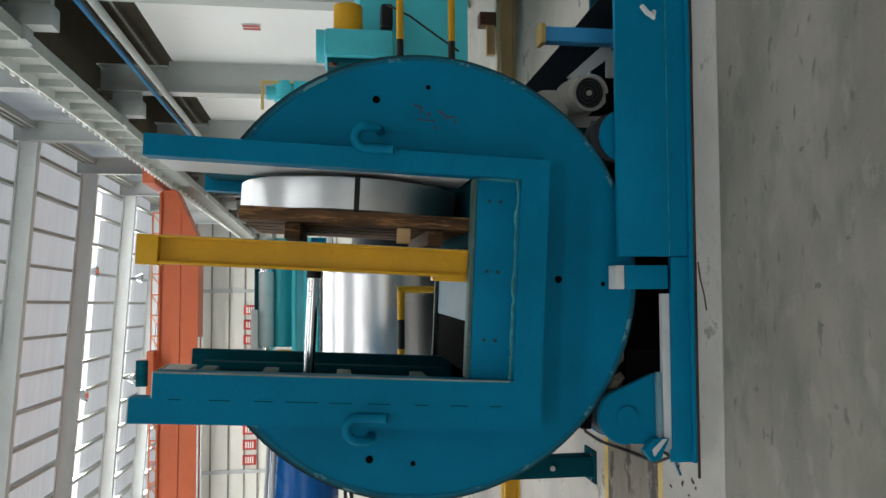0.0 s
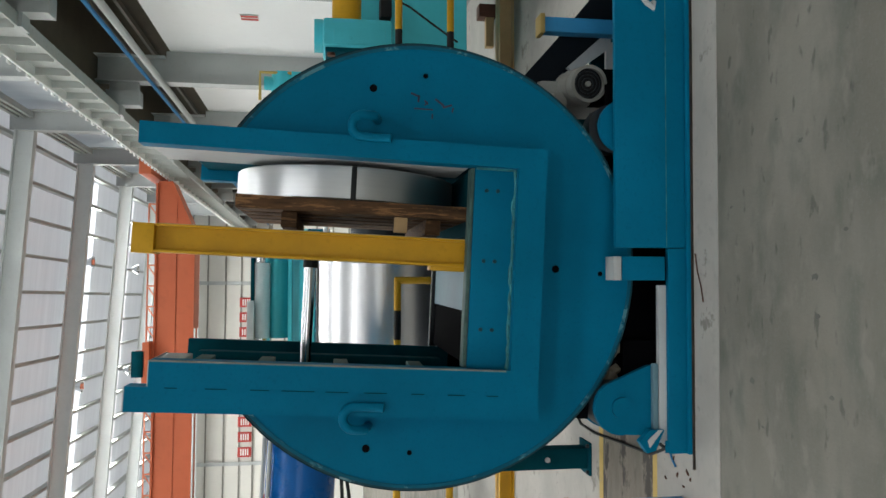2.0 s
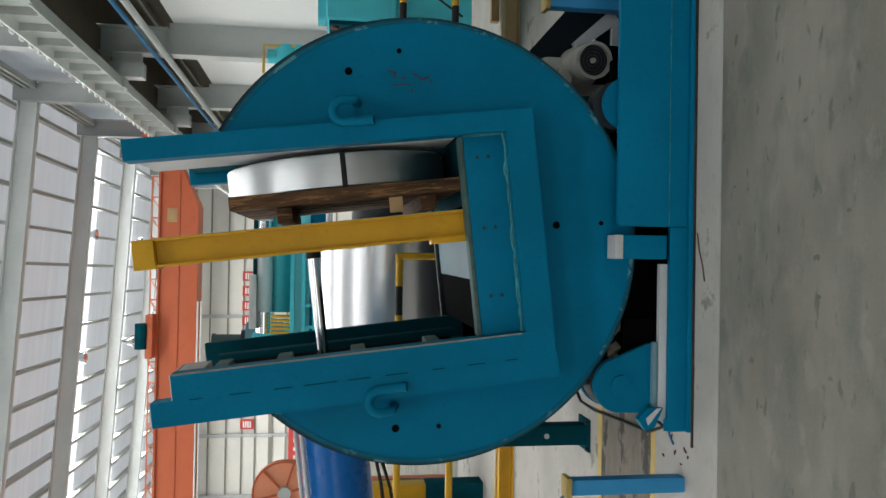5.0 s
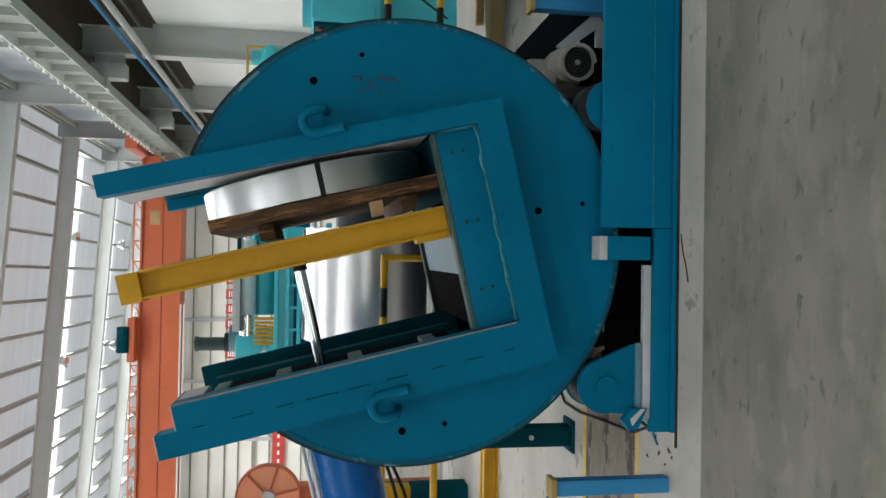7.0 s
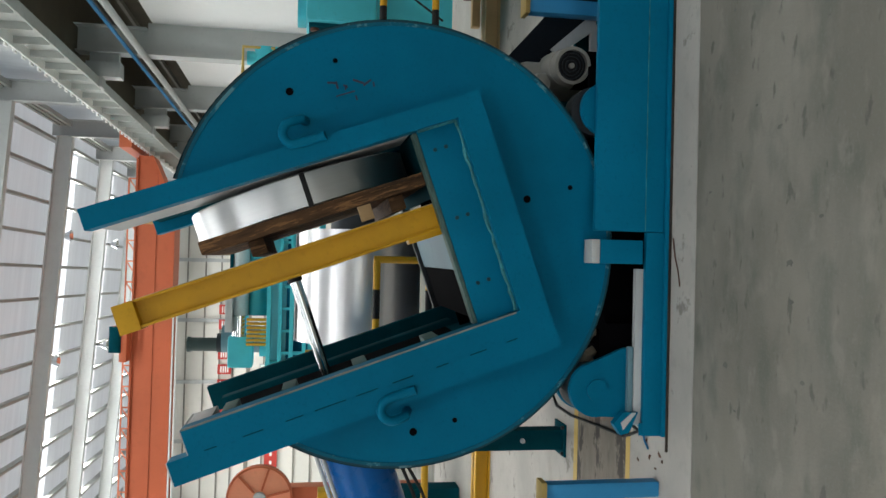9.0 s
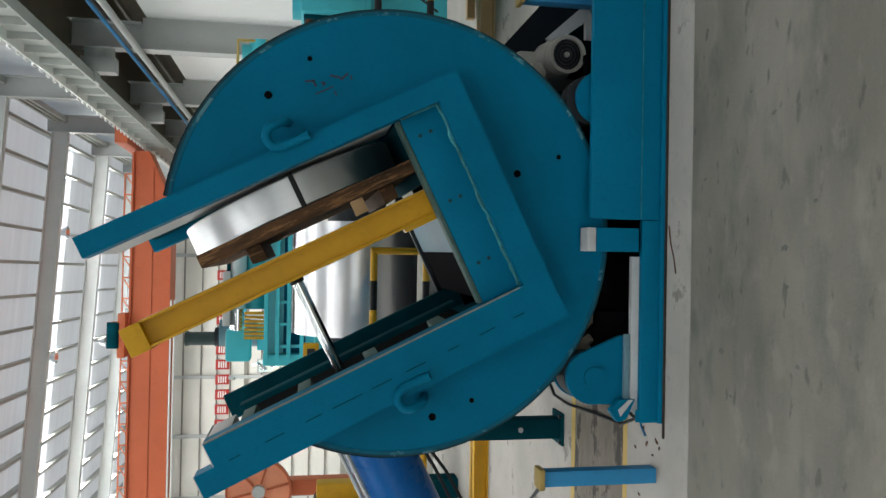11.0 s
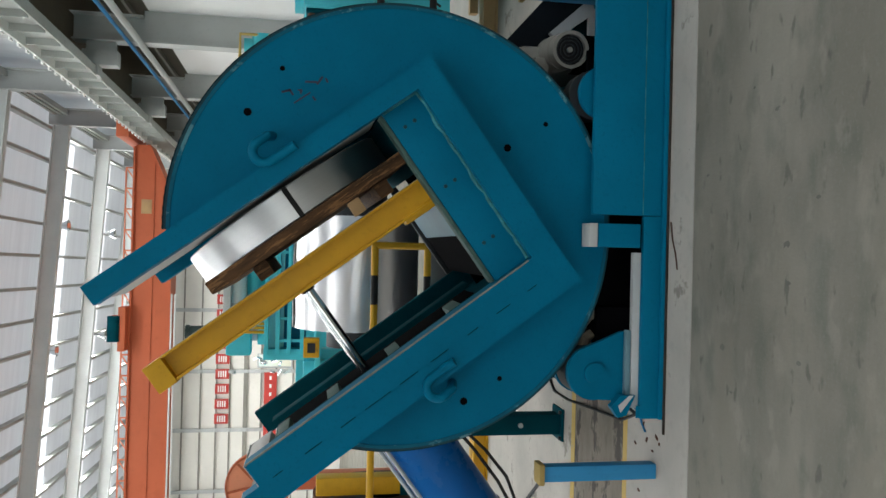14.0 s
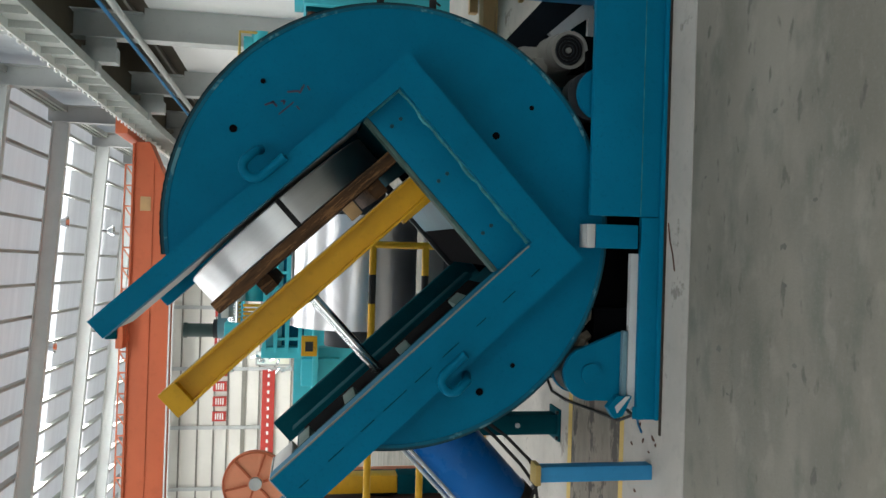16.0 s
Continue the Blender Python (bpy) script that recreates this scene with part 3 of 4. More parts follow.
    # rear U arms; the left one takes a teal darkened for shade
    part("rear_arm", box(B(), 0.44, 0.53, Y_BACK - 0.1, Y_BACK - 0.005, -0.5, 1.14, 0.004), TEAL, d)
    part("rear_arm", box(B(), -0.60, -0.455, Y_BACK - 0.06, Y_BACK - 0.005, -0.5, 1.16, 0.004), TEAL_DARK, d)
    # inside faces of the arms, the dark teal ones darkened for shade
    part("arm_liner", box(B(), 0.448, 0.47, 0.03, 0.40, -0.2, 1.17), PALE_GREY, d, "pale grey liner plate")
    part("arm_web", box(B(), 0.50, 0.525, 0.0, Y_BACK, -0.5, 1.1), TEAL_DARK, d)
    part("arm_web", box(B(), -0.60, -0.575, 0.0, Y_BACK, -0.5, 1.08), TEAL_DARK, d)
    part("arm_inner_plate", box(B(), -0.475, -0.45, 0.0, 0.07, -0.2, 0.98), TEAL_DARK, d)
    # black paint gives the arm's slots their depth of shade
    part("groove_plate", box(B(), -0.565, -0.54, 0.03, 0.9, -0.2, 1.0), HOLE, d, "black strip for the shaded arm slots")
    for z in (-0.02, 0.32, 0.65, 0.92):
        part("stop_lug", box(B(), -0.54, -0.452, 0.07, 0.3, z - 0.03, z + 0.035, 0.006), LUG_GREEN, d, "small welded guide lug")
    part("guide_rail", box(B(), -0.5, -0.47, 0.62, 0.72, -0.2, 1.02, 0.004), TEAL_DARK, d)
    part("arm_end_plate", box(B(), -0.56, -0.445, 0.0, 0.26, 0.985, 1.093, 0.004), PALE_GREY, d, "pale primer end block")
    part("worn_edge", box(B(), -0.445, -0.4385, -0.1065, -0.094, -0.38, 1.093), WORN, f, "bare worn inner edge")
    part("tip_cap", box(B(), -0.546, -0.442, -0.1, 0.26, 1.0955, 1.1), PALE_GREY, d, "bare pale end face")
    part("tip_cap", box(B(), -0.648, -0.55, -0.1, -0.004, 1.1855, 1.19), PALE_GREY, d, "bare pale end face")
    # hooked lifting lugs
    for x, z, sgn in ((0.575, 0.25, 1), (-0.655, 0.225, -1)):
        pts = []
        for i in range(13):
            a = math.pi * i / 12
            pts.append((x + 0.048 * math.cos(a) * sgn, -0.11, z + 0.035 + 0.048 * math.sin(a)))
        pts = [(x + 0.05 * sgn, 0.0, z - 0.03), (x + 0.05 * sgn, -0.09, z - 0.01)] + pts + [(x - 0.048 * sgn, -0.11, z - 0.06), (x - 0.048 * sgn, -0.118, z - 0.085)]
        part("lifting_hook", tube(B(), pts, 0.02, 12), TEAL, d, "bent round-bar lifting hook")
    # chalk marks that cannot be read
    for x, z, w, h, r in ((0.75, 0.06, 0.012, 0.05, 20), (0.735, 0.045, 0.045, 0.01, 0), (0.715, 0.01, 0.03, 0.008, 40), (0.72, 0.01, 0.03, 0.008, -40), (0.725, -0.05, 0.012, 0.06, 35), (0.71, -0.085, 0.012, 0.05, -20), (0.695, -0.11, 0.03, 0.008, 10), (0.69, 0.02, 0.008, 0.1, 0), (0.66, -0.02, 0.03, 0.008, 0)):
        part("chalk_mark", box(B(), -w * 0.35, w * 0.35, -0.0015, 0.0, -h * 0.42, h * 0.42, 0, pose(x, -0.001, z, 0, r, 0)), RED_MARK, d, "faint red chalk stroke")
    # yellow pushing beam with its end block
    y = part("push_beam", box(B(), 0.004, 0.122, 0.07, 0.082, -0.235, 1.15), YELLOW, d, "yellow painted steel push beam")
    part("flange", box(B(), 0.112, 0.122, 0.03, 0.17, -0.24, 1.17, 0.003), YELLOW, y)
    part("dust_layer", box(B(), 0.1225, 0.1245, 0.034, 0.168, -0.22, 1.13), DUSTY_YELLOW, y, "pale dust on the flange")
    part("flange", box(B(), 0.0, 0.012, 0.03, 0.17, -0.24, 1.17, 0.003), YELLOW, y)
    part("end_block", box(B(), -0.006, 0.122, 0.024, 0.17, 1.135, 1.225, 0.004), YELLOW, y)
    for z0, z1 in ((0.685, 0.765), (0.25, 0.33)):
        part("bare_patch", box(B(), -0.003, 0.0, 0.034, 0.12, z0, z1), PALE_GREY, y, "bare pale scraped patch")
    part("base_block", box(B(), -0.02, 0.02, 0.06, 0.16, -0.24, -0.05, 0.004), YELLOW, y)
    # chrome rod and clevis, and the blue cylinder outside the arm
    part("piston_rod", cyl(B(), (-0.02, 0.5, 0.49), (-0.62, 0.5, 0.49), 0.028, 24), CHROME, d, "polished chrome piston rod")
    part("clevis", cyl(B(), (0.01, 0.5, 0.49), (-0.03, 0.5, 0.49), 0.036, 16), BLACK, d, "black rod end")
    part("push_plate", box(B(), 0.012, 0.1, 0.3, 0.9, 0.38, 0.58, 0.005), DARK_STEEL, d)
    h = part("hydraulic_cylinder", cyl(B(), (-0.655, 0.6, 0.485), (-1.5, 0.6, 0.485), 0.172, 48), BLUE, d, "glossy deep blue hydraulic cylinder")
    part("end_cap", cyl(B(), (-1.5, 0.6, 0.485), (-1.57, 0.6, 0.485), 0.178, 40), BLACK, h)
    for k, a in enumerate((52, 74, 98, 150)):
        yy, zz = 0.6 - 0.19 * math.cos(radians(a)), 0.485 + 0.19 * math.sin(radians(a))
        part("tie_rod", cyl(B(), (-0.655, yy, zz), (-1.56, yy, zz), 0.01, 10), PALE_GREY, h)
    part("hose", tube(B(), [(-1.56, 0.43, 0.40), (-1.55, 0.40, 0.33), (-1.48, 0.4, 0.285), (-1.35, 0.4, 0.27), (-1.15, 0.4, 0.275), (-0.9, 0.4, 0.3), (-0.7, 0.42, 0.32)], 0.009, 8), BLACK, h, "black hydraulic hose")
    part("hose", tube(B(), [(-1.56, 0.5, 0.35), (-1.5, 0.46, 0.25), (-1.38, 0.45, 0.22), (-1.2, 0.45, 0.23), (-0.95, 0.46, 0.28), (-0.7, 0.48, 0.33)], 0.009, 8), BLACK, h, "black hydraulic hose")
    # drive chain round the rim
    bm = B()
    n = 150
    for i in range(n):
        a = 2 * math.pi * i / n
        if 0.33 * math.pi < a < 0.67 * math.pi:
            continue
        box(bm, -0.012, 0.012, 0.06, 0.10, -0.009, 0.009, 0, Matrix.Rotation(-a, 4, "Y") @ Matrix.Translation((R_DRUM + 0.010, 0, 0)))
    part("drive_chain", bm, DARK_STEEL, d, "black roller chain round the drum")["kind"] = "stuff"
    return d


DRUM = tilter_drum()


def steel_coil():
    c = thing("steel_coil", "narrow bright slit steel coil bound with a black strap", "steel coil", pose(*CENTRE))
    bm = B()
    cx, cy, cz, r = (0.274, 0.425), 0.60, 0.33, 0.54
    seg = 96
    prof = [(cx[0], 0.25), (cx[0], r - 0.006), (cx[0] + 0.006, r), (cx[1] - 0.006, r), (cx[1], r - 0.006), (cx[1], 0.25)]
    loops = [[bm.verts.new((x, cy + rr * math.cos(2 * math.pi * i / seg), cz + rr * math.sin(2 * math.pi * i / seg))) for i in range(seg)] for x, rr in prof]
    for k in range(len(prof)):
        p, q = loops[k], loops[(k + 1) % len(prof)]
        for i in range(seg):
            j = (i + 1) % seg
            bm.faces.new((p[i], p[j], q[j], q[i]))
    bmesh.ops.recalc_face_normals(bm, faces=bm.faces)
    part("wound_strip", bm, STEEL_STRIP, c)
    part("strap", box(B(), cx[0] - 0.003, cx[1] + 0.003, cy - r - 0.004, cy - 0.24, cz - 0.034, cz - 0.01, 0.002), BLACK, c, "black binding strap")
    return c


COIL = steel_coil()


def pallet():
    p = thing("wooden_pallet", "dark weathered timber pallet standing on edge against the coil", "pallet", pose(*CENTRE))
    for y in (0.14, 0.36, 0.58, 0.80, 1.0):
        part("board", box(B(), 0.212, 0.272, y - 0.085, y + 0.085, -0.218, 0.815, 0.006), WOOD, p)
    for z in (-0.06, 0.585):
        part("stringer", box(B(), 0.14, 0.21, 0.11, 1.05, z - 0.035, z + 0.035, 0.006), WOOD, p)
    part("packing_block", box(B(), 0.14, 0.21, 0.07, 0.1, 0.06, 0.12, 0.004), WOOD_PALE, p, "pale split packing block")
    return p


PALLET = pallet()


def machine_base():
    b = thing("tilter_base", "teal welded steel base frame with support rollers", "machine base", pose(0, 0, 0))
    part("front_plate", box(B(), 0.106, 3.2, 3.24, 3.27, 0.03, 0.355, 0.006), TEAL, b)
    part("seam", box(B(), 0.11, 3.2, 3.2375, 3.24, 0.117, 0.12), WELD, b, "thin pale weld seam")
    # strip painted dark as the gap along the base's foot
    part("bottom_gap", box(B(), -0.87, 3.2, 3.212, 3.2245, 0.0045, 0.012), GAP_DARK, b, "thin dark strip for the gap under the base")
    part("rear_plate", box(B(), 0.2, 3.2, 4.0, 4.03, 0.03, 0.2, 0.004), TEAL_DARK, b)
    part("stiffener", box(B(), 1.20, 1.22, 3.27, 4.0, 0.03, 0.16), TEAL_DARK, b)
    part("base_plate", box(B(), -0.806, 3.2, 3.225, 3.60, 0.004, 0.028, 0.003), TEAL, b)
    part("front_beam", box(B(), -0.804, 0.104, 3.238, 3.268, 0.028, 0.112, 0.005), TEAL, b)
    part("pale_ledge", box(B(), -0.76, -0.06, 3.27, 3.30, 0.028, 0.145, 0.003), PALE_GREY, b, "pale bare steel ledge")
    part("inner_ledge", box(B(), -0.74, -0.41, 3.27, 3.298, 0.148, 0.172, 0.003), PALE_BLUE, b, "pale blue-grey inner ledge")
    post = part("stop_post", box(B(), -0.038, 0.067, 3.232, 3.33, 0.13, 0.33, 0.004), TEAL, b)
    part("cap", box(B(), -0.038, 0.067, 3.23, 3.33, 0.332, 0.37, 0.004), PALE_GREY, post, "scuffed pale cap")
    # roller bracket
    pts = [(-0.607 + 0.122 * math.cos(a), 0.31 + 0.122 * math.sin(a)) for a in np.linspace(radians(33), radians(190), 24)]
    pts += [(-0.735, 0.15), (-0.42, 0.15), (-0.42, 0.18)]
    k = part("roller_bracket", prism(B(), pts, 3.30, 3.33), TEAL, b, "rounded teal roller bracket")
    part("axle_cap", cyl(B(), (-0.607, 3.287, 0.308), (-0.607, 3.3, 0.308), 0.047, 28), TEAL, k)
    part("support_roller", cyl(B(), (-0.607, 3.345, 0.318), (-0.607, 3.47, 0.318), 0.112, 36), DARK_STEEL, k)
    part("side_cheek", prism(B(), [(x, z) for x, z in pts], 3.49, 3.52), TEAL, k)
    part("support_roller", cyl(B(), (0.66, 3.37, 0.318), (0.66, 3.47, 0.318), 0.112, 36), DARK_STEEL, b)
    part("roller_bracket", prism(B(), [(0.66 + 0.12 * math.cos(a), 0.285 + 0.12 * math.sin(a)) for a in np.linspace(0, math.pi, 20)] + [(0.54, 0.03), (0.78, 0.03)], 3.30, 3.33), TEAL, b, "rounded teal roller bracket")
    part("lug", prism(B(), [(-0.70, 0.13), (-0.79, 0.17), (-0.80, 0.21), (-0.75, 0.245), (-0.70, 0.2)], 3.25, 3.29), TEAL, b, "cut plate corner lug")
    part("cut_face", prism(B(), [(-0.70, 0.14), (-0.775, 0.20), (-0.745, 0.21), (-0.70, 0.16)], 3.245, 3.25), PALE_GREY, b, "bare cut steel face")
    part("corner_plate", box(B(), -0.80, -0.745, 3.24, 3.245, 0.02, 0.13), TEAL, b)
    # black plates added to keep the space under the drum unlit
    part("inner_plate", box(B(), -0.42, 0.9, 3.5, 3.52, 0.03, 0.3), HOLE, b, "black plate for the unlit inside of the base")
    part("oil_pan", box(B(), -0.72, 0.9, 3.44, 4.3, 0.006, 0.03), HOLE, b, "black floor plate for the unlit pit")
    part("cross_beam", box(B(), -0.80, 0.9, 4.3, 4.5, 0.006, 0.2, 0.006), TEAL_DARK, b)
    # beige concrete debris lying inside the base
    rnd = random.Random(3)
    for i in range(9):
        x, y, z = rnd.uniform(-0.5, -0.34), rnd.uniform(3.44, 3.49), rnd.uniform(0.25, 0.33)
        part("grease_lump", box(B(), -0.028, 0.028, -0.02, 0.02, -0.022, 0.022, 0.009, pose(x, y, z, rnd.uniform(0, 90), rnd.uniform(0, 90), 0)), GROUT, b, "beige lump of concrete debris")
    # black filler for the void behind the lumps
    part("grease_shelf", box(B(), -0.53, -0.32, 3.43, 3.5, 0.03, 0.25), HOLE, b, "black shelf filling the unlit void")
    part("shackle", tube(B(), [(1.225, 3.22, 0.235), (1.19, 3.2, 0.22), (1.17, 3.2, 0.19), (1.2, 3.21, 0.185)], 0.012, 8), PALE_GREY, b, "bent steel shackle")
    return b


machine_base()


def drive_motor():
    m = thing("drive_motor", "grey round electric drive motor on the base", "electric motor", pose(0.922, 3.60, 0.358, 0, 0, -8))
    body = part("body", cyl(B(), (0, 0.06, 0), (0, 0.30, 0), 0.092, 36), MOTOR_GREY, m)
    f = part("fan_cover", ring(B(), 0.074, 0.090, -0.03, 0.08, 40), MOTOR_GREY, m)
    part("grille", cyl(B(), (0, 0.0, 0), (0, 0.01, 0), 0.076, 32), BLACK, f, "dark fan grille")
    part("hub_cap", cyl(B(), (0, -0.018, 0), (0, 0.0, 0), 0.013, 16), MOTOR_GREY, f, "grey hub cap")
    for r in (0.028, 0.046, 0.062):
        part("grille_ring", ring(B(), r - 0.003, r + 0.003, -0.012, -0.004, 28), DARK_STEEL, f)
    part("terminal_box", box(B(), -0.10, -0.03, 0.12, 0.22, 0.06, 0.13, 0.006), MOTOR_GREY, m)
    part("foot", box(B(), -0.09, 0.09, 0.1, 0.28, -0.354, -0.088), HOLE, m, "dark motor plinth")
    return m


drive_motor()


FADED_YELLOW = surface("faded_yellow_paint", (0.42, 0.30, 0.10), 0.7, vary=0.2, grain=60)


def bollard(x, y, h, r=0.037):
    b = thing("bollard", "bright blue square steel post with a faded yellow top", "bollard", pose(x, y, 0.004), "blue posts beside the machine")
    part("post", box(B(), -r, r, -r, r, 0, h - 0.025, 0.004), POST_BLUE, b)
    part("cap", box(B(), -r * 1.35, r * 1.35, -r * 1.35, r * 1.35, h - 0.025, h, 0.005), FADED_YELLOW, b, "faded yellow cap")
    return b


bollard(-1.057, 3.322, 0.555, 0.034)
bollard(1.24, 3.72, 0.57, 0.037)


# ---- things behind the machine ----
# cream that makes the kerb's right stretch look lit
CREAM = surface("faded_cream_paint", (0.66, 0.48, 0.25), 0.6, vary=0.12, grain=20)


def support_post():
    p = thing("support_post", "dark teal steel post on a bolted foot plate", "post", pose(-1.145, 4.667, 0.004))
    part("post", box(B(), -0.062, 0.062, -0.06, 0.06, 0.014, 1.15, 0.006), TEAL_DARK, p)
    f = part("foot_plate", box(B(), -0.1, 0.1, -0.1, 0.1, 0, 0.014, 0.003), TEAL_DARK, p)
    for x in (-0.08, 0.08):
        part("bolt", cyl(B(), (x, -0.08, 0.014), (x, -0.08, 0.03), 0.012, 6), DARK_STEEL, f)
    part("bolt_head", cyl(B(), (0.0, -0.075, 0.27), (0.0, -0.06, 0.27), 0.016, 8), PALE_GREY, p, "bare bolt head")
    return p


support_post()


def belt_guard():
    g = thing("belt_guard", "dark sloping drive guard beside the motor", "machine guard", pose(0, 0, 0))
    part("guard_plate", prism(B(), [(1.60, 0.10), (1.40, 0.10), (1.25, 0.17), (1.02, 0.415), (0.93, 0.46), (0.95, 0.62), (1.03, 0.60), (1.245, 0.411), (1.60, 0.12)], 3.86, 3.95), GUARD_BLACK, g)
    part("guard_foot", box(B(), 1.42, 1.58, 3.84, 3.97, 0.004, 0.12, 0.004), GUARD_BLACK, g)
    part("bracket", prism(B(), [(1.24, 0.14), (1.235, 0.20), (1.06, 0.395), (1.03, 0.36), (1.155, 0.185), (1.02, 0.185), (1.02, 0.14)], 3.80, 3.83), PALE_GREY, g, "pale grey triangular bracket")
    part("bracket_foot", box(B(), 1.15, 1.24, 3.80, 3.83, 0.004, 0.14), PALE_GREY, g)
    part("gear_housing", box(B(), 0.87, 0.99, 3.80, 4.2, 0.004, 0.55, 0.03), MOTOR_GREY, g)
    return g


belt_guard()


def handrail(x0, x1, y, ends, first, long, name_group="striped handrails"):
    r = thing("handrail", "yellow and black striped tubular safety handrail", "handrail", pose(0, y, 0.004), name_group)
    for z in (1.16, 0.815):
        x, k = x1, 0
        while x > x0 + 0.01:
            w = 0.19 if k % 2 else long if k else first
            xe = max(x0, x - w)
            part("rail", cyl(B(), (xe, 0, z), (x, 0, z), 0.024, 14), YELLOW if k % 2 == 0 else BLACK, r, "yellow rail length" if k % 2 == 0 else "black rail length")
            x, k = xe, k + 1
    for xp in ends:
        part("post", cyl(B(), (xp, 0, 0), (xp, 0, 1.18), 0.024, 14), YELLOW, r)
        part("foot", cyl(B(), (xp, 0, 0), (xp, 0, 0.012), 0.06, 14), YELLOW, r)
    return r


handrail(-2.4, -0.045, 5.0, (-0.05, -2.3), 0.20, 0.60)
handrail(1.05, 2.97, 5.0, (2.8,), 0.33, 0.33)


def large_coil():
    c = thing("large_coil", "large shiny cold-rolled steel coil on a recoiler mandrel", "steel coil", pose(-0.27, 6.3, 1.2))
    bm = B()
    seg, r = 96, 0.50
    prof = [(-0.44, 0.24), (-0.44, r), (0.44, r), (0.44, 0.24)]
    loops = [[bm.verts.new((x, rr * math.cos(2 * math.pi * i / seg), rr * math.sin(2 * math.pi * i / seg))) for i in range(seg)] for x, rr in prof]
    for k in range(4):
        for i in range(seg):
            j = (i + 1) % seg
            bm.faces.new((loops[k][i], loops[k][j], loops[(k + 1) % 4][j], loops[(k + 1) % 4][i]))
    bmesh.ops.recalc_face_normals(bm, faces=bm.faces)
    part("wound_sheet", bm, STEEL_COIL, c)
    part("mandrel", cyl(B(), (-0.6, 0, 0), (1.3, 0, 0), 0.235, 40), DARK_STEEL, c)
    # dark block added to blacken the floor and the coil's lower half
    part("coil_car", box(B(), -0.7, 1.7, -0.62, 0.4, -1.196, -0.62, 0.02), DARK_STEEL, c, "dark block added under the coil for the unlit floor")
    part("strip_tail", box(B(), -0.44, 0.44, -0.1, 1.6, 0.502, 0.508), STEEL_COIL, c, "strip running off the coil")
    return c


large_coil()


def recoiler():
    r = thing("recoiler", "cyan recoiler housing with a yellow motor and gearbox", "recoiler", pose(0, 0, 0.004))
    part("housing", box(B(), 1.66, 3.3, 5.85, 7.2, 0.55, 1.40, 0.02), CYAN, r)
    for x in (2.7, 3.1):
        part("leg", box(B(), x, x + 0.15, 6.0, 6.9, 0.0, 0.55, 0.01), TEAL_DARK, r)
    part("side_frame", box(B(), 1.60, 1.66, 5.9, 7.0, 0.56, 0.66, 0.01), TEAL_DARK, r)
    g = part("gearbox", box(B(), 1.60, 1.80, 5.4, 5.85, 1.17, 1.66, 0.03), CYAN, r, "pale cyan gearbox casing")
    part("cover", box(B(), 1.615, 1.72, 5.388, 5.4, 1.22, 1.58, 0.005), CYAN, g)
    part("bolt_boss", cyl(B(), (1.6, 5.5, 1.6), (1.55, 5.5, 1.6), 0.03, 12), RUST, g)
    part("foot_rib", box(B(), 1.57, 1.6, 5.45, 5.8, 1.2, 1.64, 0.006), TEAL_DARK, g)
    part("flange", cyl(B(), (1.72, 5.6, 1.66), (1.72, 5.6, 1.72), 0.12, 24), CYAN, g)
    m = part("yellow_motor", cyl(B(), (1.80, 5.55, 1.49), (2.0, 5.55, 1.49), 0.105, 32), YELLOW, r, "yellow painted motor")
    part("ring", cyl(B(), (1.78, 5.55, 1.49), (1.81, 5.55, 1.49), 0.1, 32), DARK_STEEL, m)
    part("bore", cyl(B(), (1.86, 5.84, 1.28), (1.86, 5.848, 1.28), 0.035, 20), HOLE, r, "dark round bore")
    part("hose", tube(B(), [(2.05, 5.6, 1.2), (1.9, 5.4, 1.05), (1.74, 5.35, 0.85), (1.66, 5.4, 0.7)], 0.008, 8), BLACK, r)
    part("duct", box(B(), 1.92, 2.1, 5.7, 5.84, 1.15, 1.24, 0.02), BLACK, r)
    return r


recoiler()


def valve_unit():
    v = thing("valve_unit", "small cyan gear motor with an ochre pipe", "gear motor", pose(2.2, 9.0, 0.004))
    part("stand", box(B(), -0.12, 0.12, -0.12, 0.12, 0, 2.05, 0.01), CYAN, v)
    part("gear", cyl(B(), (-0.1, 0, 2.15), (0.12, 0, 2.15), 0.13, 24), CYAN, v)
    part("motor", cyl(B(), (0.0, 0, 2.2), (0.0, 0, 2.36), 0.08, 20), CYAN, v)
    part("pipe", tube(B(), [(0.1, -0.1, 2.0), (0.1, -0.1, 2.4), (-0.22, -0.1, 2.4)], 0.018, 10), LINE_YELLOW, v, "thin ochre pipe")
    return v


valve_unit()


SEA_GREEN = surface("sea_green_paint", (0.02, 0.30, 0.34), 0.4, vary=0.1, grain=40)
PALE_BARREL = surface("pale_grey_barrel_paint", (0.52, 0.60, 0.61), 0.35, vary=0.1, grain=30)
PALE_CYAN = surface("pale_cyan_paint", (0.18, 0.68, 0.76), 0.4, vary=0.1, grain=40)


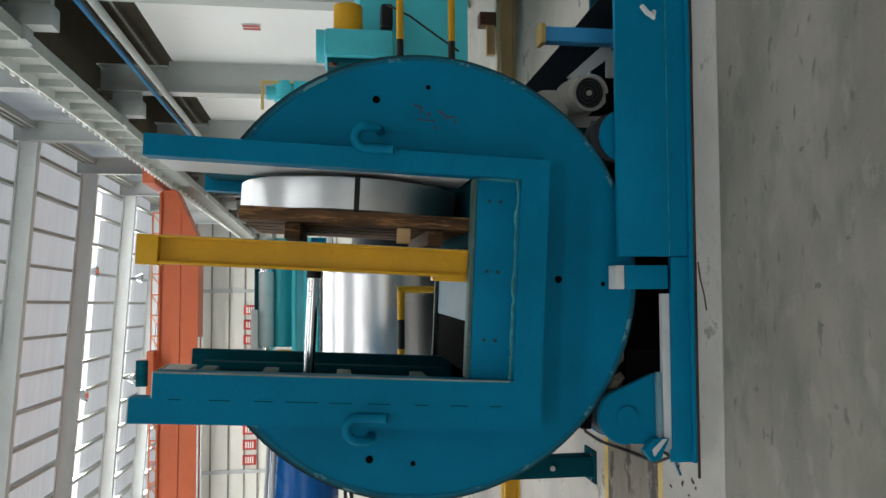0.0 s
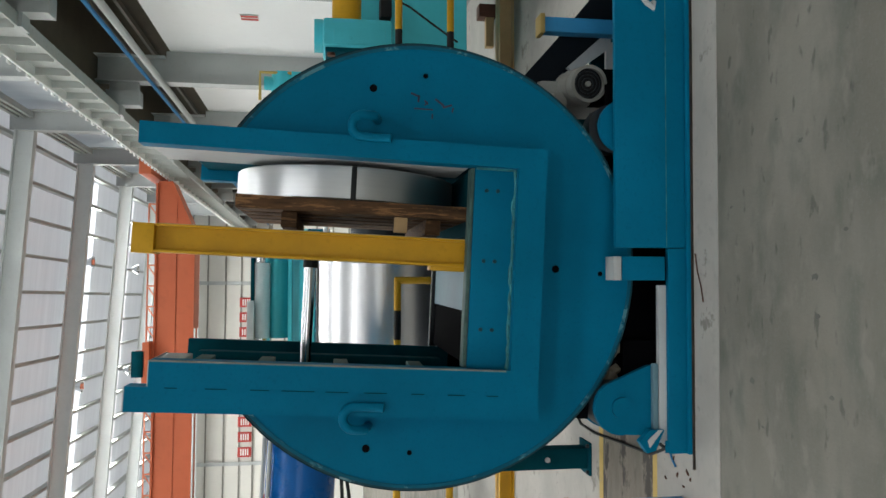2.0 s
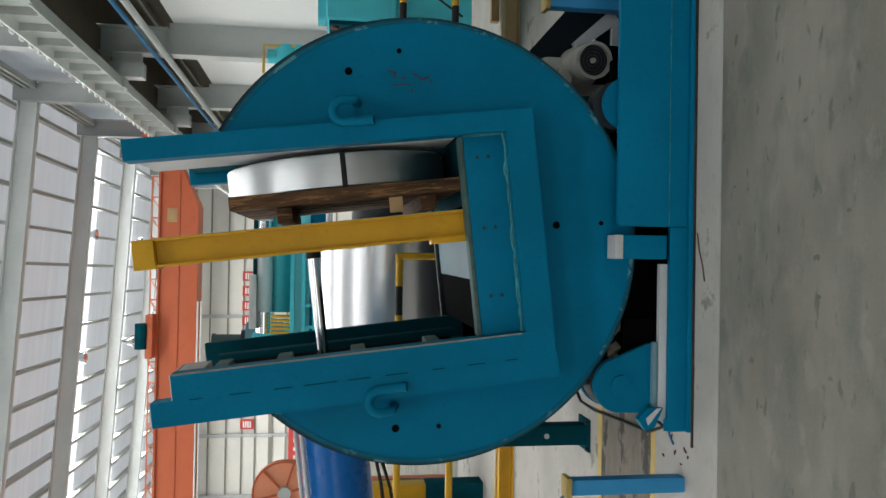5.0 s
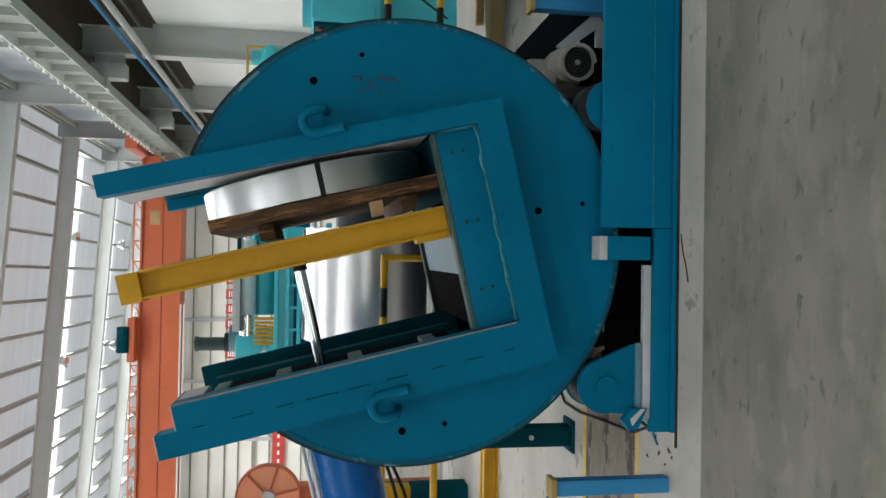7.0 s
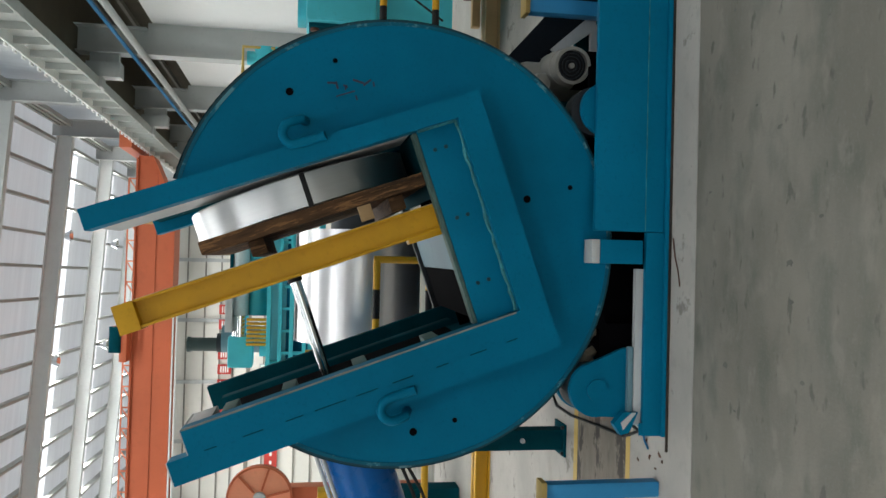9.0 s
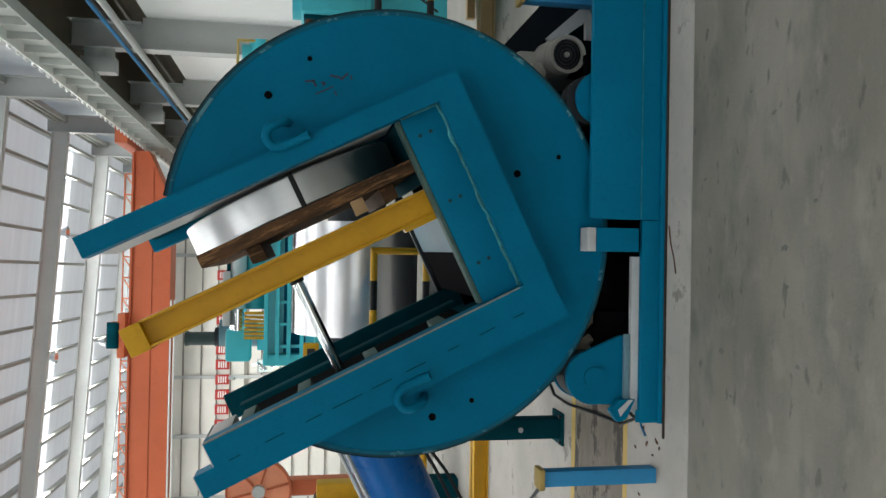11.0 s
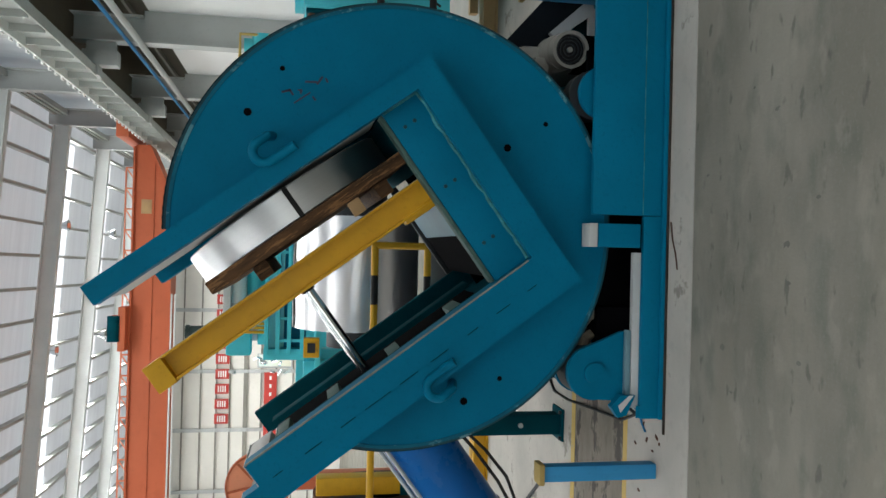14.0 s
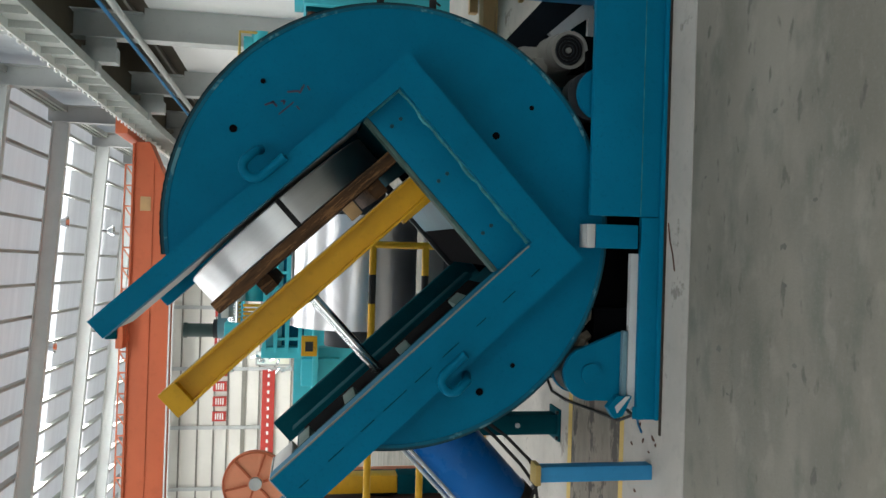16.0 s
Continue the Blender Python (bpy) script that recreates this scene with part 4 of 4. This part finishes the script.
def process_line():
    p = thing("process_line", "cyan strip processing stand with teal roll and ladder frame", "processing machine", pose(0, 0, 0.004))
    for x in (-1.25, 0.2):
        part("upright", box(B(), x - 0.06, x + 0.06, 8.5, 8.7, 0, 2.05, 0.01), CYAN, p)
    for z in (1.64, 1.78, 1.9, 2.02):
        part("rail", box(B(), -1.25, 0.2, 8.48, 8.6, z - 0.022, z + 0.022, 0.004), CYAN, p)
    part("back_plate", box(B(), -1.2, 0.5, 8.62, 8.68, 1.84, 2.03), PALE_CYAN, p, "bright pale cyan panel")
    part("shadow_plate", box(B(), -1.2, 0.5, 8.66, 8.72, 1.6, 1.84), TEAL, p)
    # white bar in place of the highlight along the coil's top
    part("bright_bar", cyl(B(), (-0.62, 8.3, 1.64), (0.5, 8.3, 1.64), 0.03, 16), WHITE, p, "white bar painted as the coil's top highlight")
    for i in range(6):
        x = -1.1 + i * 0.24
        part("strut", box(B(), x - 0.015, x + 0.015, 8.5, 8.55, 1.64, 1.9), CYAN, p)
    part("table", box(B(), -2.0, 0.3, 8.2, 9.4, 1.44, 1.5, 0.01), CYAN, p)
    part("roll", cyl(B(), (-0.72, 8.9, 2.15), (0.5, 8.9, 2.15), 0.115, 32), SEA_GREEN, p, "sea-green painted roll")
    c = part("ram_barrel", cyl(B(), (-1.25, 8.85, 2.345), (0.5, 8.85, 2.345), 0.085, 32), PALE_BARREL, p, "pale grey ram barrel")
    part("collar", cyl(B(), (-1.0, 8.85, 2.345), (-0.72, 8.85, 2.345), 0.092, 32), CHROME, c, "bright chrome collar")
    part("collar", cyl(B(), (0.12, 8.85, 2.345), (0.3, 8.85, 2.345), 0.092, 32), CHROME, c, "bright chrome collar")
    part("edge_post", box(B(), -0.9, 0.5, 8.8, 8.86, 2.432, 2.47, 0.006), TEAL_DARK, p)
    part("saddle", box(B(), -1.3, -0.95, 8.75, 9.0, 2.2, 2.47, 0.03), CYAN, p, "cyan bearing saddle")
    part("side_housing", box(B(), -1.6, -1.3, 8.4, 8.9, 1.2, 1.62, 0.02), CYAN, p)
    y = part("yellow_guard", box(B(), -1.2, -1.0, 7.9, 8.0, 1.46, 1.62, 0.01), YELLOW, p)
    part("opening", box(B(), -1.15, -1.05, 7.893, 7.9, 1.5, 1.58), DARK_STEEL, y)
    part("lamp_bracket", box(B(), -0.9, -0.3, 8.7, 8.8, 2.42, 2.5, 0.01), PALE_GREY, p)
    for i in range(7):
        x = -0.75 - i * 0.045
        part("yellow_valve", box(B(), x - 0.014, x + 0.014, 8.6, 8.66, 2.02, 2.26, 0.003), YELLOW, p)
    return p


process_line()


def press_drive():
    d = thing("press_drive", "dark vertical motor on a blue-grey press head", "press drive", pose(-1.16, 10.0, 0.004))
    part("column", box(B(), -0.16, 0.16, -0.1, 0.15, 0, 2.2, 0.01), CYAN, d)
    part("head", cyl(B(), (0.05, 0, 2.2), (0.05, 0, 2.66), 0.17, 28), PALE_BLUE, d)
    part("neck", cyl(B(), (0, 0, 2.66), (0, 0, 2.72), 0.12, 24), DARK_STEEL, d)
    m = part("motor", cyl(B(), (-0.02, 0, 2.72), (-0.02, 0, 3.04), 0.085, 24), MOTOR_DARK, d, "dark green-grey motor")
    part("fan_cover", cyl(B(), (-0.02, 0, 3.04), (-0.02, 0, 3.08), 0.095, 24), MOTOR_DARK, m)
    return d


MOTOR_DARK = surface("dark_green_grey_paint", (0.05, 0.075, 0.07), 0.5)
press_drive()


def fittings():
    f = thing("valve_bank", "bright chrome valves and fittings on a bench", "valve bank", pose(-1.65, 10.2, 0.004))
    part("bench", box(B(), -0.5, 0.8, -0.28, 0.3, 0, 1.72, 0.01), CYAN, f, "cyan valve bench")
    rnd = random.Random(4)
    for i in range(34):
        x, z = rnd.uniform(-0.1, 0.78), 1.73 + abs(rnd.gauss(0, 0.22))
        part("fitting", cyl(B(), (x, -0.25, z), (x + rnd.uniform(-0.08, 0.08), -0.2, z + rnd.uniform(0.02, 0.1)), rnd.uniform(0.008, 0.026), 10), rnd.choice((CHROME, PALE_GREY, CHROME, WHITE)), f)
    part("blue_box", box(B(), -0.45, -0.2, -0.26, -0.2, 1.45, 1.6, 0.01), POST_BLUE, f)
    return f


fittings()


def cable_reel():
    r = thing("cable_reel", "faded orange round reel flange on a stand", "reel", pose(-3.12, 10.0, 2.18 - 0.02))
    f = part("flange", cyl(B(), (0, 0, 0), (0, 0.06, 0), 0.40, 48), SALMON, r)
    part("rim", ring(B(), 0.385, 0.41, -0.02, 0.07, 64), ORANGE, f)
    for i in range(6):
        a = i * math.pi / 3 + 0.3
        part("spoke", box(B(), 0.1, 0.38, -0.02, 0.0, -0.012, 0.012, 0, Matrix.Rotation(a, 4, "Y")), ORANGE, f)
    part("hub", cyl(B(), (0, -0.05, 0), (0, 0.0, 0), 0.08, 24), PALE_GREY, f)
    part("stand", box(B(), -0.1, 0.1, 0.08, 0.3, -2.16, 0.0, 0.01), ORANGE, r)
    return r


cable_reel()


def yellow_stand():
    s = thing("yellow_stand", "yellow steel stand beside brown rusted coils", "steel stand", pose(-2.52, 8.0, 0.004))
    part("column", box(B(), -0.09, 0.09, -0.1, 0.1, 0.6, 1.46, 0.01), YELLOW, s)
    part("base", box(B(), -0.10, 0.10, -0.12, 0.12, 0, 0.6, 0.01), TEAL_DARK, s)
    c = thing("rusty_coil", "brown rusted steel coil standing on the floor", "steel coil", pose(-2.98, 8.2, 0.004))
    part("winding", cyl(B(), (-0.3, 0, 0.75), (0.32, 0, 0.75), 0.74, 56), RUST, c)
    part("core", cyl(B(), (0.3, 0, 0.75), (0.33, 0, 0.75), 0.25, 40), HOLE, c)
    return s


yellow_stand()


def kerb_beam(x0, x1, paint, label):
    k = thing("kerb_beam", label, "guide beam", pose(0, 6.65, 0.004), "guide beams on the floor")
    part("web", box(B(), x0, x1, -0.02, 0.02, 0, 0.13), paint, k)
    part("flange", box(B(), x0, x1, -0.09, 0.09, 0.118, 0.13, 0.003), paint, k)
    part("flange", box(B(), x0, x1, -0.09, 0.09, 0, 0.012, 0.003), paint, k)
    return k


kerb_beam(-5.0, -0.9, YELLOW, "long yellow painted steel guide beam on the floor")
# the kerb's right stretch, lightened to cream as if lit
kerb_beam(1.5, 4.0, CREAM, "steel guide beam on the floor, coloured cream for its lit stretch")


def timber_prop():
    t = thing("timber_prop", "pale timber block leaning by a brown box", "timber", pose(2.45, 7.35, 0.004))
    part("timber", box(B(), -0.22, 0.18, -0.04, 0.04, 0.02, 0.10, 0.006), WOOD_PALE, t)
    part("brown_box", box(B(), 0.07, 0.20, -0.05, 0.1, 0, 0.17, 0.008), RUST, t)
    return t


timber_prop()


def floor_rod():
    r = thing("floor_rod", "thin dark steel rod lying on the floor", "steel rod", pose(0, 0, 0.004))
    part("rod", cyl(B(), (-1.62, 5.0, 0.012), (-1.98, 5.5, 0.012), 0.012, 8), DARK_STEEL, r)
    return r


floor_rod()


def loose_cable():
    c = thing("loose_cable", "thin black cable trailing across the floor", "cable", pose(0, 0, 0.0))
    part("cable", tube(B(), [(-0.80, 5.0, 0.012), (-0.96, 4.75, 0.012), (-0.965, 4.48, 0.012), (-0.935, 4.1, 0.012), (-0.905, 3.67, 0.012), (-0.84, 3.5, 0.012), (-0.78, 3.42, 0.1)], 0.008, 8), BLACK, c)
    return c


loose_cable()


def blue_hose():
    h = thing("air_hose", "thin blue air hose lying beside the roller bracket", "hose", pose(0, 0, 0.004))
    part("hose", tube(B(), [(-0.72, 3.42, 0.16), (-0.75, 3.44, 0.10), (-0.79, 3.46, 0.04), (-0.83, 3.46, 0.008), (-0.87, 3.44, 0.006), (-0.90, 3.40, 0.006)], 0.005, 8), PIPE_BLUE, h)
    return h


blue_hose()


def floor_marks():
    rnd = random.Random(11)
    for x, y, r in ((0.55, 2.57, 0.008), (0.45, 2.43, 0.014), (-0.02, 2.36, 0.02), (-0.15, 2.35, 0.018), (-0.42, 2.75, 0.02), (0.76, 2.18, 0.008), (-0.58, 2.68, 0.012), (0.26, 2.89, 0.01), (0.13, 2.2, 0.01), (-0.41, 2.28, 0.012), (0.95, 2.73, 0.01)):
        bm = B()
        r *= 0.6
        pts = [(x + r * rnd.uniform(0.5, 1.5) * math.cos(a), y + 1.6 * r * rnd.uniform(0.5, 1.5) * math.sin(a)) for a in np.linspace(0, 2 * math.pi, 11)[:-1]]
        top = [bm.verts.new((px, py, 0.0012)) for px, py in pts]
        bm.faces.new(top)
        structure("floor_stain", bm, STAIN, "small dark oil spot on the concrete", "stain")
    for x, y in ((-0.87, 3.427), (-0.98, 3.516), (-0.937, 3.391), (-0.925, 3.26), (-0.973, 3.328), (-1.195, 3.468), (-0.9, 3.29)):
        c = thing("rust_chip", "small flake of rusty scale on the concrete", "scale flake", pose(x, y, 0.004, 0, 0, rnd.uniform(0, 180)), "rusty flakes beside the base")
        w, l = rnd.uniform(0.002, 0.005), rnd.uniform(0.006, 0.018)
        part("flake", prism(B(), [(-l, 0), (l, 0), (l * 0.6, 0.005), (-l * 0.5, 0.006)], -w, w), RUST, c)


STAIN = surface("old_oil_stain", (0.125, 0.122, 0.108), 0.5, vary=0.3, grain=60)
floor_marks()


def floor_wire():
    w = thing("floor_wire", "thin rusty bent wire lying on the concrete", "wire", pose(0, 0, 0.006))
    part("wire", tube(B(), [(0.08, 3.19, 0.003), (0.0, 3.17, 0.003), (-0.06, 3.14, 0.003), (-0.13, 3.12, 0.003)], 0.003, 6), RUST, w)
    return w


floor_wire()


# ---- writing on the walls, too far off to read ----
def wall_signs():
    for i in range(11):
        x = -0.17 - i * 0.67
        s = thing("wall_sign", "red square sign board with plain white marks", "sign", HALL @ pose(x, 35.86, 5.33), "red slogan boards on the gable wall")
        part("board", box(B(), -0.22, 0.22, -0.01, 0.03, -0.30, 0.30, 0.005), RED, s)
        for z in (-0.15, -0.05, 0.05, 0.15):
            part("plain_bar", box(B(), -0.14, 0.14, -0.018, -0.01, z - 0.028, z + 0.028), WHITE, s)
    s = thing("wall_banner", "long red banner with small white characters", "banner", HALL @ pose(-7.1, 35.86, 3.2))
    part("board", box(B(), -2.3, 2.3, -0.01, 0.03, -0.28, 0.28), RED, s)
    for i in range(12):
        part("plain_bar", box(B(), -2.1 + i * 0.37, -1.94 + i * 0.37, -0.018, -0.01, -0.05, 0.05), WHITE, s)
    p = thing("panel_sign", "small red and white notice plate on the panel", "sign", HALL @ pose(3.985, 11.0, 2.76))
    part("plate", box(B(), -0.008, 0.0, -0.1, 0.1, -0.13, 0.13), WHITE, p)
    part("stripe", box(B(), -0.012, -0.008, -0.09, -0.02, -0.12, 0.12), RED, p)
    part("stripe", box(B(), -0.012, -0.008, 0.02, 0.09, -0.12, 0.12), RED, p)


wall_signs()


# ---- high on the crane and roof ----
def crane_hoist():
    h = thing("crane_hoist", "red-orange hoist trolley with a teal motor on the crane", "hoist", HALL @ pose(-1.5, 18.6, 5.64))
    part("trolley", box(B(), -0.5, 0.5, -0.3, 0.3, 0.0, 0.16, 0.02), ORANGE, h)
    part("drum", cyl(B(), (-0.3, 0, 0.22), (0.3, 0, 0.22), 0.13, 24), ORANGE, h)
    part("motor", cyl(B(), (-0.28, -0.3, 0.25), (0.3, -0.3, 0.25), 0.13, 24), TEAL_DARK, h)
    return h


crane_hoist()


def high_bay_lamp(x, y):
    z = roof_z(x) - 0.08
    l = thing("high_bay_lamp", "small unlit glass bell lamp under a purlin", "ceiling lamp", HALL @ pose(x, y, z), "lamps under the roof")
    part("stem", cyl(B(), (0, 0, -0.2), (0, 0, 0.075), 0.015, 8), DARK_STEEL, l)
    part("shade", cyl(B(), (0, 0, -0.4), (0, 0, -0.2), 0.16, 20, 0.05, False), CHROME, l, "bright reflector bell")
    return l


for ly in (21.2, 26.0, 30.4, 35.1):
    high_bay_lamp(PURLIN_X - PURLIN_STEP * 3, ly)
    high_bay_lamp(PURLIN_X - PURLIN_STEP * 7, ly)
# ---- motion ----
DRUM_TURN = [(0, 0.0), (0.5, 0.0), (1.0, 0.05), (1.5, 0.1), (2.0, 0.34), (2.5, 1.70), (3.0, 3.23), (3.5, 4.76), (4.0, 6.35), (4.5, 7.85), (5.0, 9.52),
             (7.5, 17.72), (8.0, 19.24), (8.5, 20.82), (9.0, 22.5), (11.5, 30.65), (12.0, 32.32), (12.5, 33.97), (13.0, 35.65), (13.5, 37.35),
             (14.0, 39.1), (14.5, 40.8), (15.0, 42.45), (15.5, 44.08), (16.0, 45.7)]


def motions():
    rows = [(t, pose(*CENTRE, 0, 2.9 - a, 0)) for t, a in DRUM_TURN]
    walk(DRUM, rows)
    walk(COIL, rows)
    walk(PALLET, rows)
    walk(cam, [(t, aim(x, y, z, yaw, pitch, roll)) for t, x, y, z, yaw, pitch, roll in CAMERA_ROWS], [(0, 0.0), (16, 0.0)])


motions()
